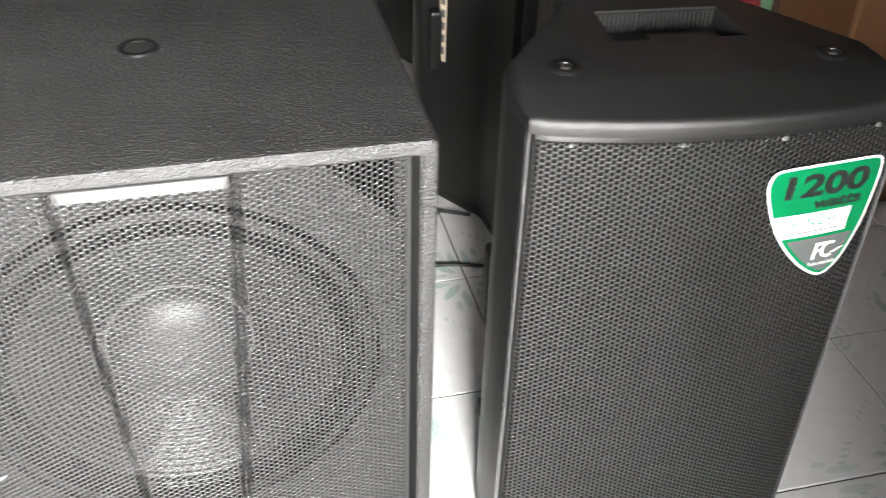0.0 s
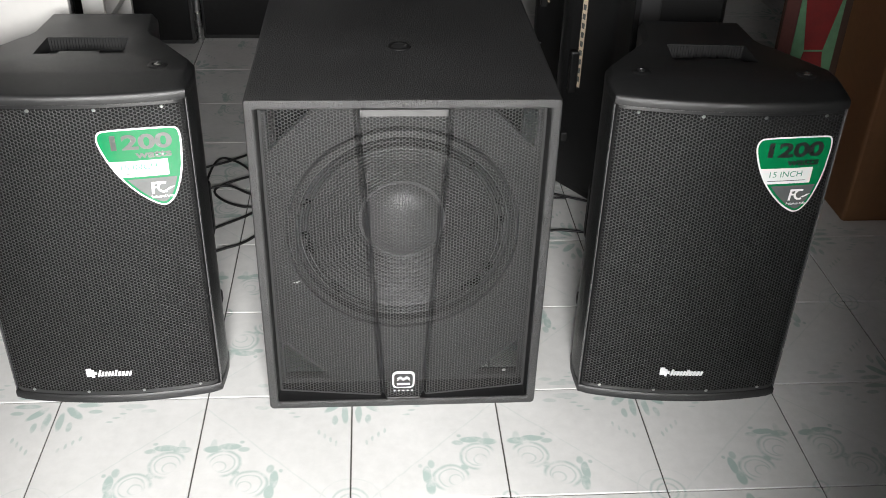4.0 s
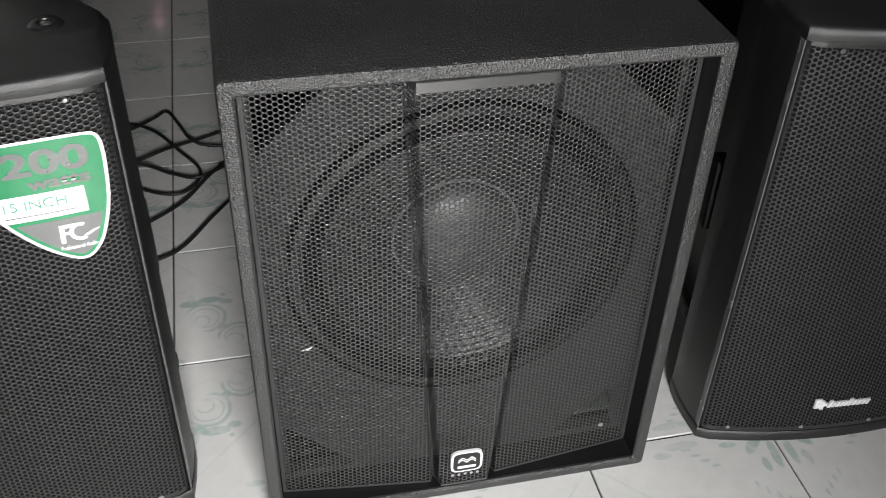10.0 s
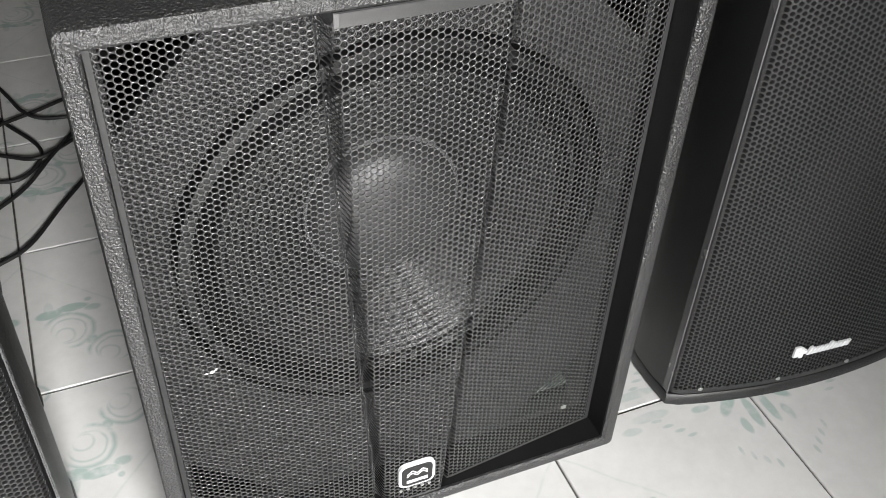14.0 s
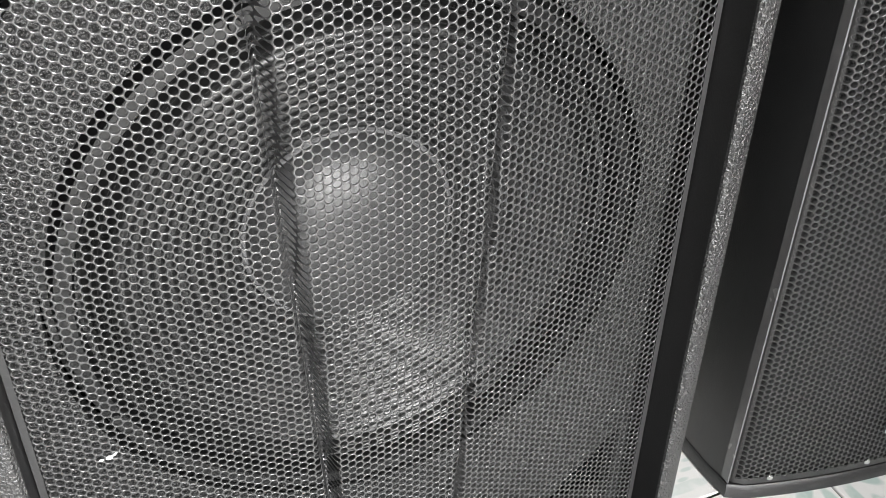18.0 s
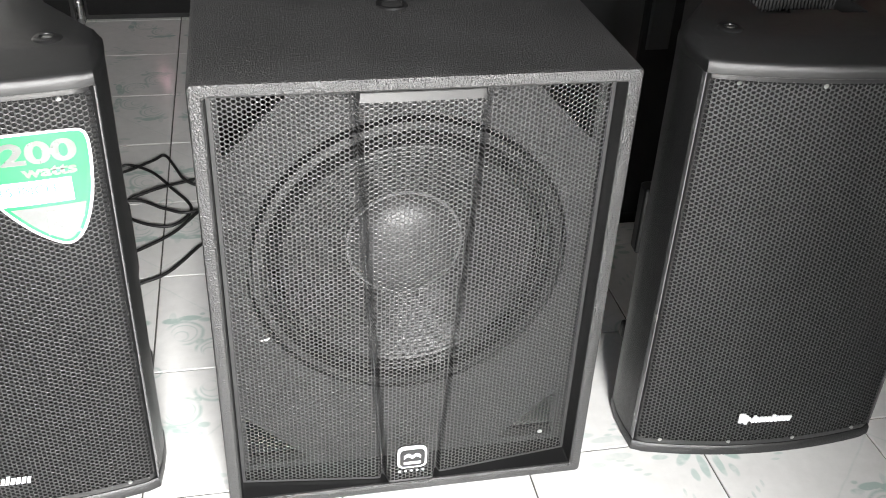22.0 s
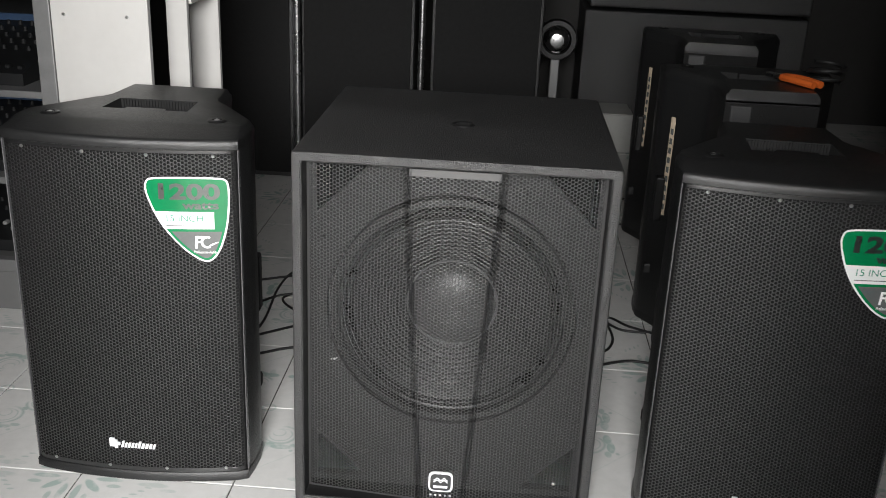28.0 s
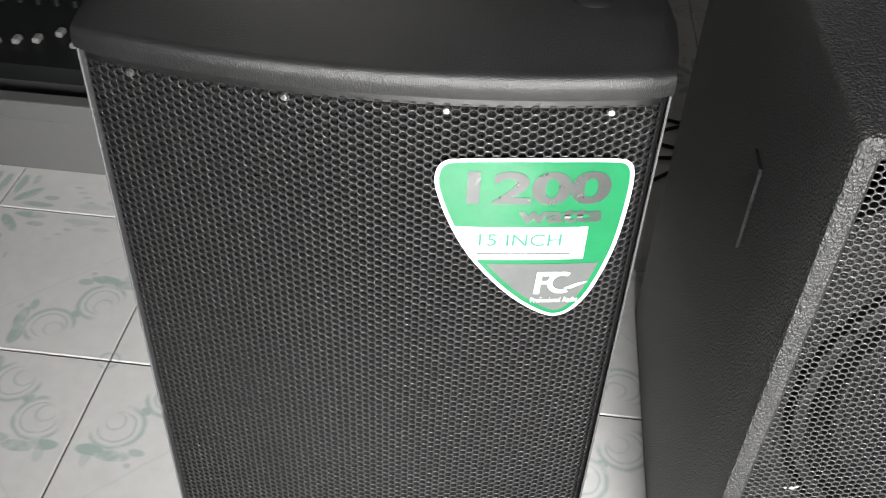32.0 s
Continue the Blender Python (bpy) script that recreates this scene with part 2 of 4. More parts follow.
orange_peel()
# same coating darkened, with the grille's shade put into the baffle colour
orange_peel("shaded_baffle_coating", "shaded_baffle_coat", 0.006, 0.011, 0.6)
tile_material()
simple("grout", (0.07, 0.066, 0.06), 0.9, var=0.4, scale=8)
simple("plastic", (0.010, 0.0102, 0.0104), 0.37, spec=0.6, var=0.2, scale=9, grain=0.30, grain_scale=900)
simple("smooth_black", (0.006, 0.006, 0.0062), 0.35, var=0.2, scale=9)
simple("box_grille", (0.008, 0.008, 0.0082), 0.34, var=0.12, scale=12, grain=0.06, grain_scale=1500, spec=0.95, rvar=0.04)
simple("grille_steel", (0.030, 0.030, 0.0303), 0.29, var=0.12, scale=12, grain=0.06, grain_scale=1500, spec=0.95, rvar=0.04)
simple("cone", (0.008, 0.008, 0.0082), 0.36, var=0.3, scale=20, grain=0.3, grain_scale=260)
simple("surround", (0.008, 0.008, 0.008), 0.30, var=0.2, scale=20)
simple("dust_cap", (0.036, 0.036, 0.0365), 0.36, var=0.2, scale=25, grain=0.2, grain_scale=700)
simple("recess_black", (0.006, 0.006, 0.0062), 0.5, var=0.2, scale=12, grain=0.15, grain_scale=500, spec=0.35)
# near black, carries the shade of hollows in its colour
simple("void_shade", (0.002, 0.002, 0.002), 0.8, var=0.2)
simple("foam", (0.003, 0.003, 0.003), 0.9, var=0.4, scale=60, grain=0.8, grain_scale=500)
simple("steel", (0.62, 0.62, 0.62), 0.28, metal=1.0, var=0.1)
simple("fin_grey", (0.022, 0.022, 0.0225), 0.5, var=0.15)
simple("cap_glue", (0.075, 0.075, 0.077), 0.35, var=0.15)
simple("lit_edge_grey", (0.12, 0.12, 0.122), 0.25, var=0.15)
simple("sticker_white", (0.80, 0.81, 0.80), 0.22, var=0.04)
simple("sticker_green", (0.002, 0.165, 0.056), 0.20, spec=0.5, var=0.10, scale=30)
simple("sticker_dark", (0.11, 0.117, 0.114), 0.22, var=0.12, scale=30)
simple("ink_grey", (0.13, 0.135, 0.135), 0.30, var=0.1)
simple("ink_green", (0.02, 0.22, 0.13), 0.35, var=0.1)
simple("ink_white", (0.85, 0.85, 0.85), 0.3, var=0.03)
simple("badge_white", (0.78, 0.79, 0.79), 0.35, var=0.06)
simple("rubber", (0.007, 0.007, 0.007), 0.55, var=0.2, scale=30)
simple("white_laminate", (0.50, 0.49, 0.472), 0.45, var=0.06, scale=5)
simple("pale_carton", (0.36, 0.36, 0.34), 0.7, var=0.1, scale=6)
# white cabinet panels with the dim light on the left put into the colour
simple("dimmed_cabinet_panel", (0.14, 0.14, 0.138), 0.5, var=0.08, scale=5)
simple("aluminium", (0.20, 0.20, 0.20), 0.45, metal=0.4, var=0.1, scale=20)
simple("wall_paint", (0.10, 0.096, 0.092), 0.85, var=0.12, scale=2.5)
# back wall paint, darkened to hold the dimness deep in the room
simple("shaded_wall", (0.028, 0.027, 0.026), 0.85, var=0.2, scale=2.5)
simple("ceiling_paint", (0.24, 0.235, 0.23), 0.9, var=0.08, scale=2)
simple("carton", (0.19, 0.087, 0.036), 0.75, var=0.15, scale=6, grain=0.15, grain_scale=160)
simple("board_brown", (0.045, 0.022, 0.013), 0.7, var=0.25, scale=9, grain=0.2, grain_scale=120)
simple("board_maroon", (0.085, 0.026, 0.022), 0.6, var=0.25, scale=14)
simple("red_cloth", (0.17, 0.012, 0.012), 0.8, var=0.2, scale=30, grain=0.3)
simple("green_cloth", (0.10, 0.22, 0.12), 0.8, var=0.2, scale=30, grain=0.3)
simple("orange_plastic", (0.62, 0.12, 0.02), 0.4, var=0.12)
simple("label_paper", (0.55, 0.45, 0.33), 0.6, var=0.15, scale=30)
simple("plaster", (0.74, 0.72, 0.67), 0.85, var=0.10, scale=6, grain=0.3, grain_scale=90)
simple("stone", (0.50, 0.46, 0.40), 0.8, var=0.22, scale=9, grain=0.6, grain_scale=60)
simple("fader_white", (0.22, 0.22, 0.215), 0.45, var=0.06)
simple("knob_white", (0.07, 0.07, 0.069), 0.4, var=0.05)
simple("scrap_paper", (0.42, 0.42, 0.41), 0.6, var=0.2)
# knob colour darkened for the shade between the shelves
simple("shaded_knob", (0.010, 0.0104, 0.011), 0.65, var=0.2, spec=0.2)
simple("mixer_panel", (0.008, 0.0085, 0.009), 0.45, var=0.2)
simple("mixer_blue", (0.03, 0.06, 0.12), 0.45, var=0.2)
simple("led_red", (0.25, 0.02, 0.02), 0.3, var=0.1)
wood("door_wood", (0.050, 0.014, 0.006), (0.095, 0.030, 0.013), 0.55)
wood("door_wood_shaded", (0.025, 0.009, 0.005), (0.045, 0.016, 0.008), 0.5)
wood("door_wood_light", (0.12, 0.042, 0.015), (0.26, 0.115, 0.045), 0.5)
wood("weathered_wood", (0.22, 0.12, 0.06), (0.50, 0.34, 0.21), 0.7)
wood("flaking_wood", (0.20, 0.13, 0.085), (0.46, 0.36, 0.27), 0.75, peel=0.14)
glass, gt, gp = nodes_of("cabinet_glass")
gp.inputs["Base Color"].default_value = (0.93, 0.96, 0.95, 1)
gp.inputs["Roughness"].default_value = 0.02
gp.inputs["Transmission Weight"].default_value = 1.0
gp.inputs["IOR"].default_value = 1.1
MATS["glass"] = glass
lit, lt, lp = nodes_of("power_lamp")
lp.inputs["Emission Color"].default_value = (1.0, 0.5, 0.62, 1)
lp.inputs["Emission Strength"].default_value = 5.0
MATS["power_lamp"] = lit


# ---- building helpers ----
def finish(name, bm, mat, smooth=False):
    me = bpy.data.meshes.new(name)
    bm.normal_update()
    bm.to_mesh(me)
    bm.free()
    me.materials.append(MATS[mat])
    if smooth:
        me.shade_smooth()
        me.set_sharp_from_angle(angle=radians(38))
    return new(name, me)


def part(name, bm, mat, parent=None, label="", smooth=False):
    ob = finish(name, bm, mat, smooth)
    ob.parent = parent
    return tagged(ob, label)


def empty(name, m, label, category, group=""):
    ob = new(name)
    ob.matrix_world = m
    ob.empty_display_size = 0.05
    return tagged(ob, label, category, group)


def box(bm, x0, x1, y0, y1, z0, z1, bevel=0.0, seg=2):
    r = bmesh.ops.create_cube(bm, size=1.0)
    vs = r["verts"]
    for v in vs:
        v.co = Vector(((x0 + x1) / 2 + v.co.x * (x1 - x0), (y0 + y1) / 2 + v.co.y * (y1 - y0), (z0 + z1) / 2 + v.co.z * (z1 - z0)))
    if bevel:
        es = {e for v in vs for e in v.link_edges}
        bmesh.ops.bevel(bm, geom=list(es), offset=bevel, segments=seg, profile=0.5, affect="EDGES")
    return bm


def boxed(x0, x1, y0, y1, z0, z1, bevel=0.0, seg=2):
    return box(bmesh.new(), x0, x1, y0, y1, z0, z1, bevel, seg)


def lathe(profile, segments=48, axis="z"):
    """Surface of revolution of (radius, height) pairs about z, or about y with height running towards -y."""
    bm = bmesh.new()
    rings = []
    for r, h in profile:
        ring = []
        for k in range(segments):
            a = 2 * math.pi * k / segments
            c, s = r * math.cos(a), r * math.sin(a)
            ring.append(bm.verts.new((c, s, h) if axis == "z" else (c, -h, s)))
        rings.append(ring)
    for p, q in zip(rings, rings[1:]):
        for k in range(segments):
            n = (k + 1) % segments
            bm.faces.new((p[k], p[n], q[n], q[k]))
    if profile[0][0] < 1e-6 or profile[-1][0] < 1e-6:
        bmesh.ops.remove_doubles(bm, verts=bm.verts, dist=1e-6)
    bmesh.ops.recalc_face_normals(bm, faces=bm.faces)
    return bm


def loft(loops, caps=True):
    """Skin over closed loops of equal length."""
    bm = bmesh.new()
    rings = [[bm.verts.new(p) for p in loop] for loop in loops]
    n = len(rings[0])
    for p, q in zip(rings, rings[1:]):
        for k in range(n):
            bm.faces.new((p[k], p[(k + 1) % n], q[(k + 1) % n], q[k]))
    if caps:
        bm.faces.new(rings[0][::-1])
        bm.faces.new(rings[-1])
    bmesh.ops.recalc_face_normals(bm, faces=bm.faces)
    return bm


def tube(points, radius, sides=8):
    """A round cable through points, smoothed."""
    pts = [Vector(p) for p in points]
    path = []
    for i in range(len(pts) - 1):
        p0, p1, p2, p3 = pts[max(i - 1, 0)], pts[i], pts[i + 1], pts[min(i + 2, len(pts) - 1)]
        for k in range(8):
            u = k / 8
            path.append(0.5 * ((2 * p1) + (p2 - p0) * u + (2 * p0 - 5 * p1 + 4 * p2 - p3) * u * u + (3 * p1 - p0 - 3 * p2 + p3) * u**3))
    path.append(pts[-1])
    loops = []
    for i, c in enumerate(path):
        d = (path[min(i + 1, len(path) - 1)] - path[max(i - 1, 0)]).normalized()
        up = Vector((0, 0, 1)) if abs(d.z) < 0.9 else Vector((1, 0, 0))
        s = d.cross(up).normalized()
        w = s.cross(d)
        loops.append([c + radius * (math.cos(2 * math.pi * k / sides) * s + math.sin(2 * math.pi * k / sides) * w) for k in range(sides)])
    return loft(loops)


def perforated(name, mat, parent, u0, u1, v0, v1, pitch, radius, place, label="", thick=0.0012):
    """A sheet pierced by a close pattern of round holes: upright columns, every second one half a step up.
    place(u, v, w) gives the point w behind the sheet's face."""
    step = pitch * math.sqrt(3) / 2
    cols = int((u1 - u0) / step)
    rows = int((v1 - v0) / pitch)
    cu, cv = [], []
    for i in range(cols):
        for j in range(rows):
            cu.append(u0 + (i + 0.5) * step + (u1 - u0 - cols * step) / 2)
            cv.append(v0 + (j + 0.5 + (0.25 if i % 2 else -0.25)) * pitch + (v1 - v0 - rows * pitch) / 2)
    cu, cv = np.array(cu), np.array(cv)
    n = len(cu)
    big = pitch / math.sqrt(3)
    ao = np.arange(6) * math.pi / 3
    ai = np.arange(12) * math.pi / 6
    r1 = radius + 0.00036
    offs_u = np.r_[big * np.cos(ao), r1 * np.cos(ai), radius * np.cos(ai), radius * np.cos(ai)]
    offs_v = np.r_[big * np.sin(ao), r1 * np.sin(ai), radius * np.sin(ai), radius * np.sin(ai)]
    offs_w = np.r_[np.zeros(18), np.full(12, 0.00042), np.full(12, thick)]
    U = (cu[:, None] + offs_u).ravel()
    V = (cv[:, None] + offs_v).ravel()
    W = np.tile(offs_w, n)
    co = np.stack(place(U, V, W), 1)
    tri, quad = [], []
    for k in range(6):
        o, o2 = k, (k + 1) % 6
        a, b, c = 6 + 2 * k, 6 + 2 * k + 1, 6 + (2 * k + 2) % 12
        tri += [(o, b, a), (o, o2, b), (o2, c, b)]
    for k in range(12):
        a, b = 6 + k, 6 + (k + 1) % 12
        quad.append((a, b, b + 12, a + 12))
        quad.append((a + 12, b + 12, b + 24, a + 24))
    base = (np.arange(n) * 42)[:, None, None]
    tris = (np.array(tri)[None] + base).reshape(-1, 3)
    quads = (np.array(quad)[None] + base).reshape(-1, 4)
    me = bpy.data.meshes.new(name)
    me.vertices.add(len(co))
    me.vertices.foreach_set("co", co.ravel().astype(np.float32))
    loops = np.concatenate([tris.ravel(), quads.ravel()])
    me.loops.add(len(loops))
    me.loops.foreach_set("vertex_index", loops.astype(np.int32))
    starts = np.concatenate([np.arange(len(tris)) * 3, len(tris) * 3 + np.arange(len(quads)) * 4])
    me.polygons.add(len(starts))
    me.polygons.foreach_set("loop_start", starts.astype(np.int32))
    me.update(calc_edges=True)
    me.validate()
    me.materials.append(MATS[mat])
    ob = new(name, me)
    ob.parent = parent
    return tagged(ob, label)


def strip(rows):
    """A sheet through rows of points."""
    bm = bmesh.new()
    vs = [[bm.verts.new(p) for p in row] for row in rows]
    for p, q in zip(vs, vs[1:]):
        for k in range(len(p) - 1):
            bm.faces.new((p[k], p[k + 1], q[k + 1], q[k]))
    return bm


def text_mesh(name, body, size, mat, parent, m, label="", bold=0.0, stretch=1.0, shear=0.0, fit=None):
    """Lettering in the built-in font, as a flat mesh lying at m."""
    cu = bpy.data.curves.new(name, "FONT")
    cu.body, cu.size, cu.align_x, cu.align_y = body, size, "LEFT", "BOTTOM"
    cu.offset, cu.shear, cu.extrude = bold, shear, 0.0
    ob = bpy.data.objects.new(name, cu)
    scene.collection.objects.link(ob)
    me = bpy.data.meshes.new_from_object(ob.evaluated_get(bpy.context.evaluated_depsgraph_get()))
    bpy.data.objects.remove(ob)
    xs = [v.co.x for v in me.vertices]
    ys = [v.co.y for v in me.vertices]
    x0, y0, w, h = min(xs), min(ys), max(xs) - min(xs), max(ys) - min(ys)
    sx, sy = (fit[0] / w, fit[1] / h) if fit else (stretch, 1.0)
    for v in me.vertices:
        v.co = m((v.co.x - x0) * sx, (v.co.y - y0) * sy)
    me.materials.append(MATS[mat])
    me.name = name
    ob = new(name, me)
    ob.parent = parent
    return tagged(ob, label)


# ---- the shell of the shop ----
DOOR_L, DOOR_R, DOOR_H = -0.43, 0.478, 2.25
WALL_Y = -1.26


def structure(name, bm, mat, smooth=False):
    return tagged(finish(name, bm, mat, smooth), kind="structure")


structure("ground", boxed(-60, 60, -60, 60, -0.30, -0.012), "stone")
structure("floor", boxed(-3.0, 3.0, -3.6, 4.0, -0.014, -0.0035), "grout")
structure("wall_north", boxed(-2.75, 2.85, 3.9, 4.05, 0.0, 2.9), "shaded_wall")
structure("wall_west", boxed(-2.75, -2.6, -1.06, 3.9, 0.0, 2.9), "wall_paint")
structure("wall_east", boxed(2.7, 2.85, -1.06, 3.9, 0.0, 2.9), "wall_paint")
fw = bmesh.new()
box(fw, -2.75, DOOR_L - 0.112, WALL_Y, WALL_Y + 0.20, 0.0, 2.9)
box(fw, DOOR_R, 2.85, WALL_Y, WALL_Y + 0.20, 0.0, 2.9)
box(fw, DOOR_L - 0.112, DOOR_R, WALL_Y, WALL_Y + 0.20, DOOR_H + 0.101, 2.9)
structure("wall_south", fw, "plaster")
structure("ceiling", boxed(-2.75, 2.85, WALL_Y, 4.05, 2.9, 3.0), "ceiling_paint")
# unseen roof, added to stop the sun short of the loudspeakers
structure("unseen_shade_roof", boxed(-3.2, 3.2, -2.62, WALL_Y, 2.75, 2.85), "ceiling_paint")
structure("yard_wall", boxed(-8, 8, -9.0, -8.8, -0.01, 1.8), "plaster")

# door frame: deep rebated jamb, slightly askew, with a weathered outer casing
jamb = tagged(new("door_frame"), "reddish brown wooden door frame with peeling outer casing", "door frame", kind="structure")
jamb.matrix_world = pose(0.415, -1.12, 0)
part("inner_stop", boxed(0.0, 0.06, -0.020, 0.0, 0.0, DOOR_H, 0.003), "door_wood", jamb)
# groove in darkened door wood, its shade painted in
part("groove", boxed(0.006, 0.06, -0.026, -0.020, 0.0, DOOR_H), "door_wood_shaded", jamb)
part("rebate_strip", boxed(-0.002, 0.06, -0.042, -0.0265, 0.0, DOOR_H, 0.0035, 3), "door_wood_light", jamb, "worn pale wooden strip")
part("outer_board", boxed(0.003, 0.06, -0.060, -0.0425, 0.0, DOOR_H, 0.002), "door_wood", jamb)
part("casing", boxed(0.0, 0.07, -0.112, -0.0605, 0.0, DOOR_H + 0.1, 0.005), "weathered_wood", jamb, "weathered casing with flaking pale paint")
part("casing_bead", boxed(0.006, 0.07, -0.124, -0.1125, 0.0, DOOR_H + 0.1, 0.003), "flaking_wood", jamb)
part("casing_back_board", boxed(0.010, 0.07, -0.139, -0.1245, 0.0, DOOR_H + 0.1, 0.002), "flaking_wood", jamb)
part("head", boxed(DOOR_L - 0.415, 0.0, -0.13, -0.02, DOOR_H, DOOR_H + 0.1, 0.004), "door_wood", jamb)
part("far_jamb", boxed(DOOR_L - 0.525, DOOR_L - 0.415, -0.13, 0.0, 0.0, DOOR_H, 0.004), "door_wood", jamb)
clad = tagged(new("stone_cladding"), "pale stone cladding on the outer wall", "wall cladding", kind="structure")
for k in range(9):
    for i in range(7):
        x = 0.420 + 0.36 * i - (0.18 if k % 2 else 0.0)
        if x + 0.355 > 0.47:
            part("stone_slab", boxed(max(x, 0.420) + 0.003, x + 0.355, -1.296, -1.2605, 0.01 + 0.30 * k, 0.305 + 0.30 * k, 0.006), "stone", clad)


# ---- the three loudspeakers in front ----
SUB_X0, SUB_X1, SUB_Y0, SUB_Y1, SUB_H = -0.168, 0.381, 0.258, 0.803, 0.690
SUB_C = (SUB_X0 + SUB_X1) / 2


def rounded_rect(x0, x1, z0, z1, r, y, seg=4):
    pts = []
    for cx, cz, a0 in ((x1 - r, z1 - r, 0), (x0 + r, z1 - r, 90), (x0 + r, z0 + r, 180), (x1 - r, z0 + r, 270)):
        for k in range(seg + 1):
            a = radians(a0 + 90 * k / seg)
            pts.append((cx + r * math.cos(a), y, cz + r * math.sin(a)))
    return pts


def fill_loops(loops, y=None):
    """A flat face bounded by the first loop, with the others as holes."""
    bm = bmesh.new()
    edges = []
    for loop in loops:
        vs = [bm.verts.new(p) for p in loop]
        edges += [bm.edges.new((a, b)) for a, b in zip(vs, vs[1:] + vs[:1])]
    bmesh.ops.triangle_fill(bm, use_beauty=True, use_dissolve=False, edges=edges)
    return bm


def subwoofer():
    root = empty("subwoofer", pose(SUB_C, SUB_Y0, 0), "black eighteen inch subwoofer with a perforated steel grille, standing on tiles", "loudspeaker")
    w, d, h = (SUB_X1 - SUB_X0) / 2, SUB_Y1 - SUB_Y0, SUB_H
    T = 0.018
    loops = [
        rounded_rect(-w, w, 0.0, h, 0.007, d),
        rounded_rect(-w, w, 0.0, h, 0.007, 0.006),
        rounded_rect(-w + 0.0018, w - 0.0018, 0.0018, h - 0.0018, 0.0065, 0.0018),
        rounded_rect(-w + 0.006, w - 0.006, 0.006, h - 0.006, 0.006, 0.0),
        rounded_rect(-w + T - 0.003, w - T + 0.003, T - 0.003, h - T + 0.003, 0.003, 0.0),
        rounded_rect(-w + T, w - T, T, h - T, 0.003, 0.003),
        rounded_rect(-w + T, w - T, T, h - T, 0.003, 0.006),
    ]
    bm = loft(loops, caps=False)
    bm.verts.ensure_lookup_table()
    n = len(loops[0])
    bm.faces.new([bm.verts[k] for k in range(n)])
    bmesh.ops.recalc_face_normals(bm, faces=bm.faces)
    part("cabinet", bm, "coat", root, smooth=True)
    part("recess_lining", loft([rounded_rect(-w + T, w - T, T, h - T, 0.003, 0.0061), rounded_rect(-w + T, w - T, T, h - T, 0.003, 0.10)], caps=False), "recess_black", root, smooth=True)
    # baffle with a round opening and a triangular port in each corner
    cz, rc = 0.386, 0.2262
    bx, bz0, bz1 = w - T - 0.0005, T + 0.0005, h - T - 0.0005
    circle = [(rc * math.cos(2 * math.pi * k / 72), 0.062, cz + rc * math.sin(2 * math.pi * k / 72)) for k in range(72)]
    loops = [[(-bx, 0.062, bz0), (bx, 0.062, bz0), (bx, 0.062, bz1), (-bx, 0.062, bz1)], circle]
    e, L = 0.012, 0.098
    for sx in (-1, 1):
        for z, sz in ((bz0, 1), (bz1, -1)):
            loops.append([(sx * (bx - e), 0.062, z + sz * e), (sx * (bx - e), 0.062, z + sz * (e + L)), (sx * (bx - e - L), 0.062, z + sz * e)])
    bm = fill_loops(loops)
    bmesh.ops.recalc_face_normals(bm, faces=bm.faces)
    ex = bmesh.ops.extrude_face_region(bm, geom=bm.faces[:])
    bmesh.ops.translate(bm, verts=[v for v in ex["geom"] if isinstance(v, bmesh.types.BMVert)], vec=(0, 0.018, 0))
    bmesh.ops.recalc_face_normals(bm, faces=bm.faces)
    part("baffle", bm, "shaded_baffle_coat", root, "grey-black coated baffle with triangular corner ports")
    # black plane added for the darkness inside the hollow cabinet
    part("dark_back_plane", boxed(-bx, bx, 0.30, 0.32, bz0, bz1), "void_shade", root)
    # woofer
    woofer = part("woofer_frame", lathe([(0.2425, -0.085), (0.2365, -0.085), (0.2345, -0.063), (0.2335, -0.061), (0.2215, -0.060), (0.2195, -0.063), (0.219, -0.079), (0.212, -0.079)], 96, "y"), "smooth_black", root, smooth=True)
    woofer.location, woofer.scale = (0, 0, cz), (0.930, 1.0, 0.930)
    prof = [(0.2165, -0.078)]
    for k in range(25):
        u = k / 24
        prof.append((0.214 - 0.022 * u, -0.079 + 0.009 * math.sin(2 * math.pi * u) ** 2 + 0.006 * u))
    part("surround", lathe(prof, 96, "y"), "surround", woofer, smooth=True)
    cone = [(0.192 - 0.110 * k / 72, -0.073 - 0.046 * (k / 72) ** 1.15 - 0.0011 * math.sin(k * math.pi / 3.0)) for k in range(73)]
    part("cone", lathe(cone, 96, "y"), "cone", woofer, smooth=True)
    part("cap_bead", lathe([(0.0915, -0.1175), (0.0915, -0.1135), (0.0900, -0.1120), (0.0878, -0.1120), (0.0865, -0.1135)], 72, "y"), "cap_glue", woofer, smooth=True)
    cap = [(0.0875 * math.cos(radians(a)), -0.115 + 0.036 * math.sin(radians(a))) for a in range(0, 91, 6)]
    cap[-1] = (0.0, cap[-1][1])
    part("dust_cap", lathe(cap, 64, "y"), "dust_cap", woofer, smooth=True)
    bolt = lathe([(0.0, 0.003), (0.004, 0.003), (0.005, 0.0)], 12, "y")
    first = part("bolt", bolt, "smooth_black", woofer)
    for k in range(8):
        a = radians(22.5 + 45 * k)
        ob = first if k == 0 else new("bolt", first.data)
        ob.parent = woofer
        ob.location = (0.2275 * math.cos(a), 0.0603, 0.2275 * math.sin(a))

    # grille: proud middle panel that narrows downwards, a step on each side, then panels that fall back
    gx, gz0, gz1 = w - T - 0.0015, T + 0.001, h - T - 0.002

    def face_y(x, z):
        f = (z - gz0) / (gz1 - gz0)
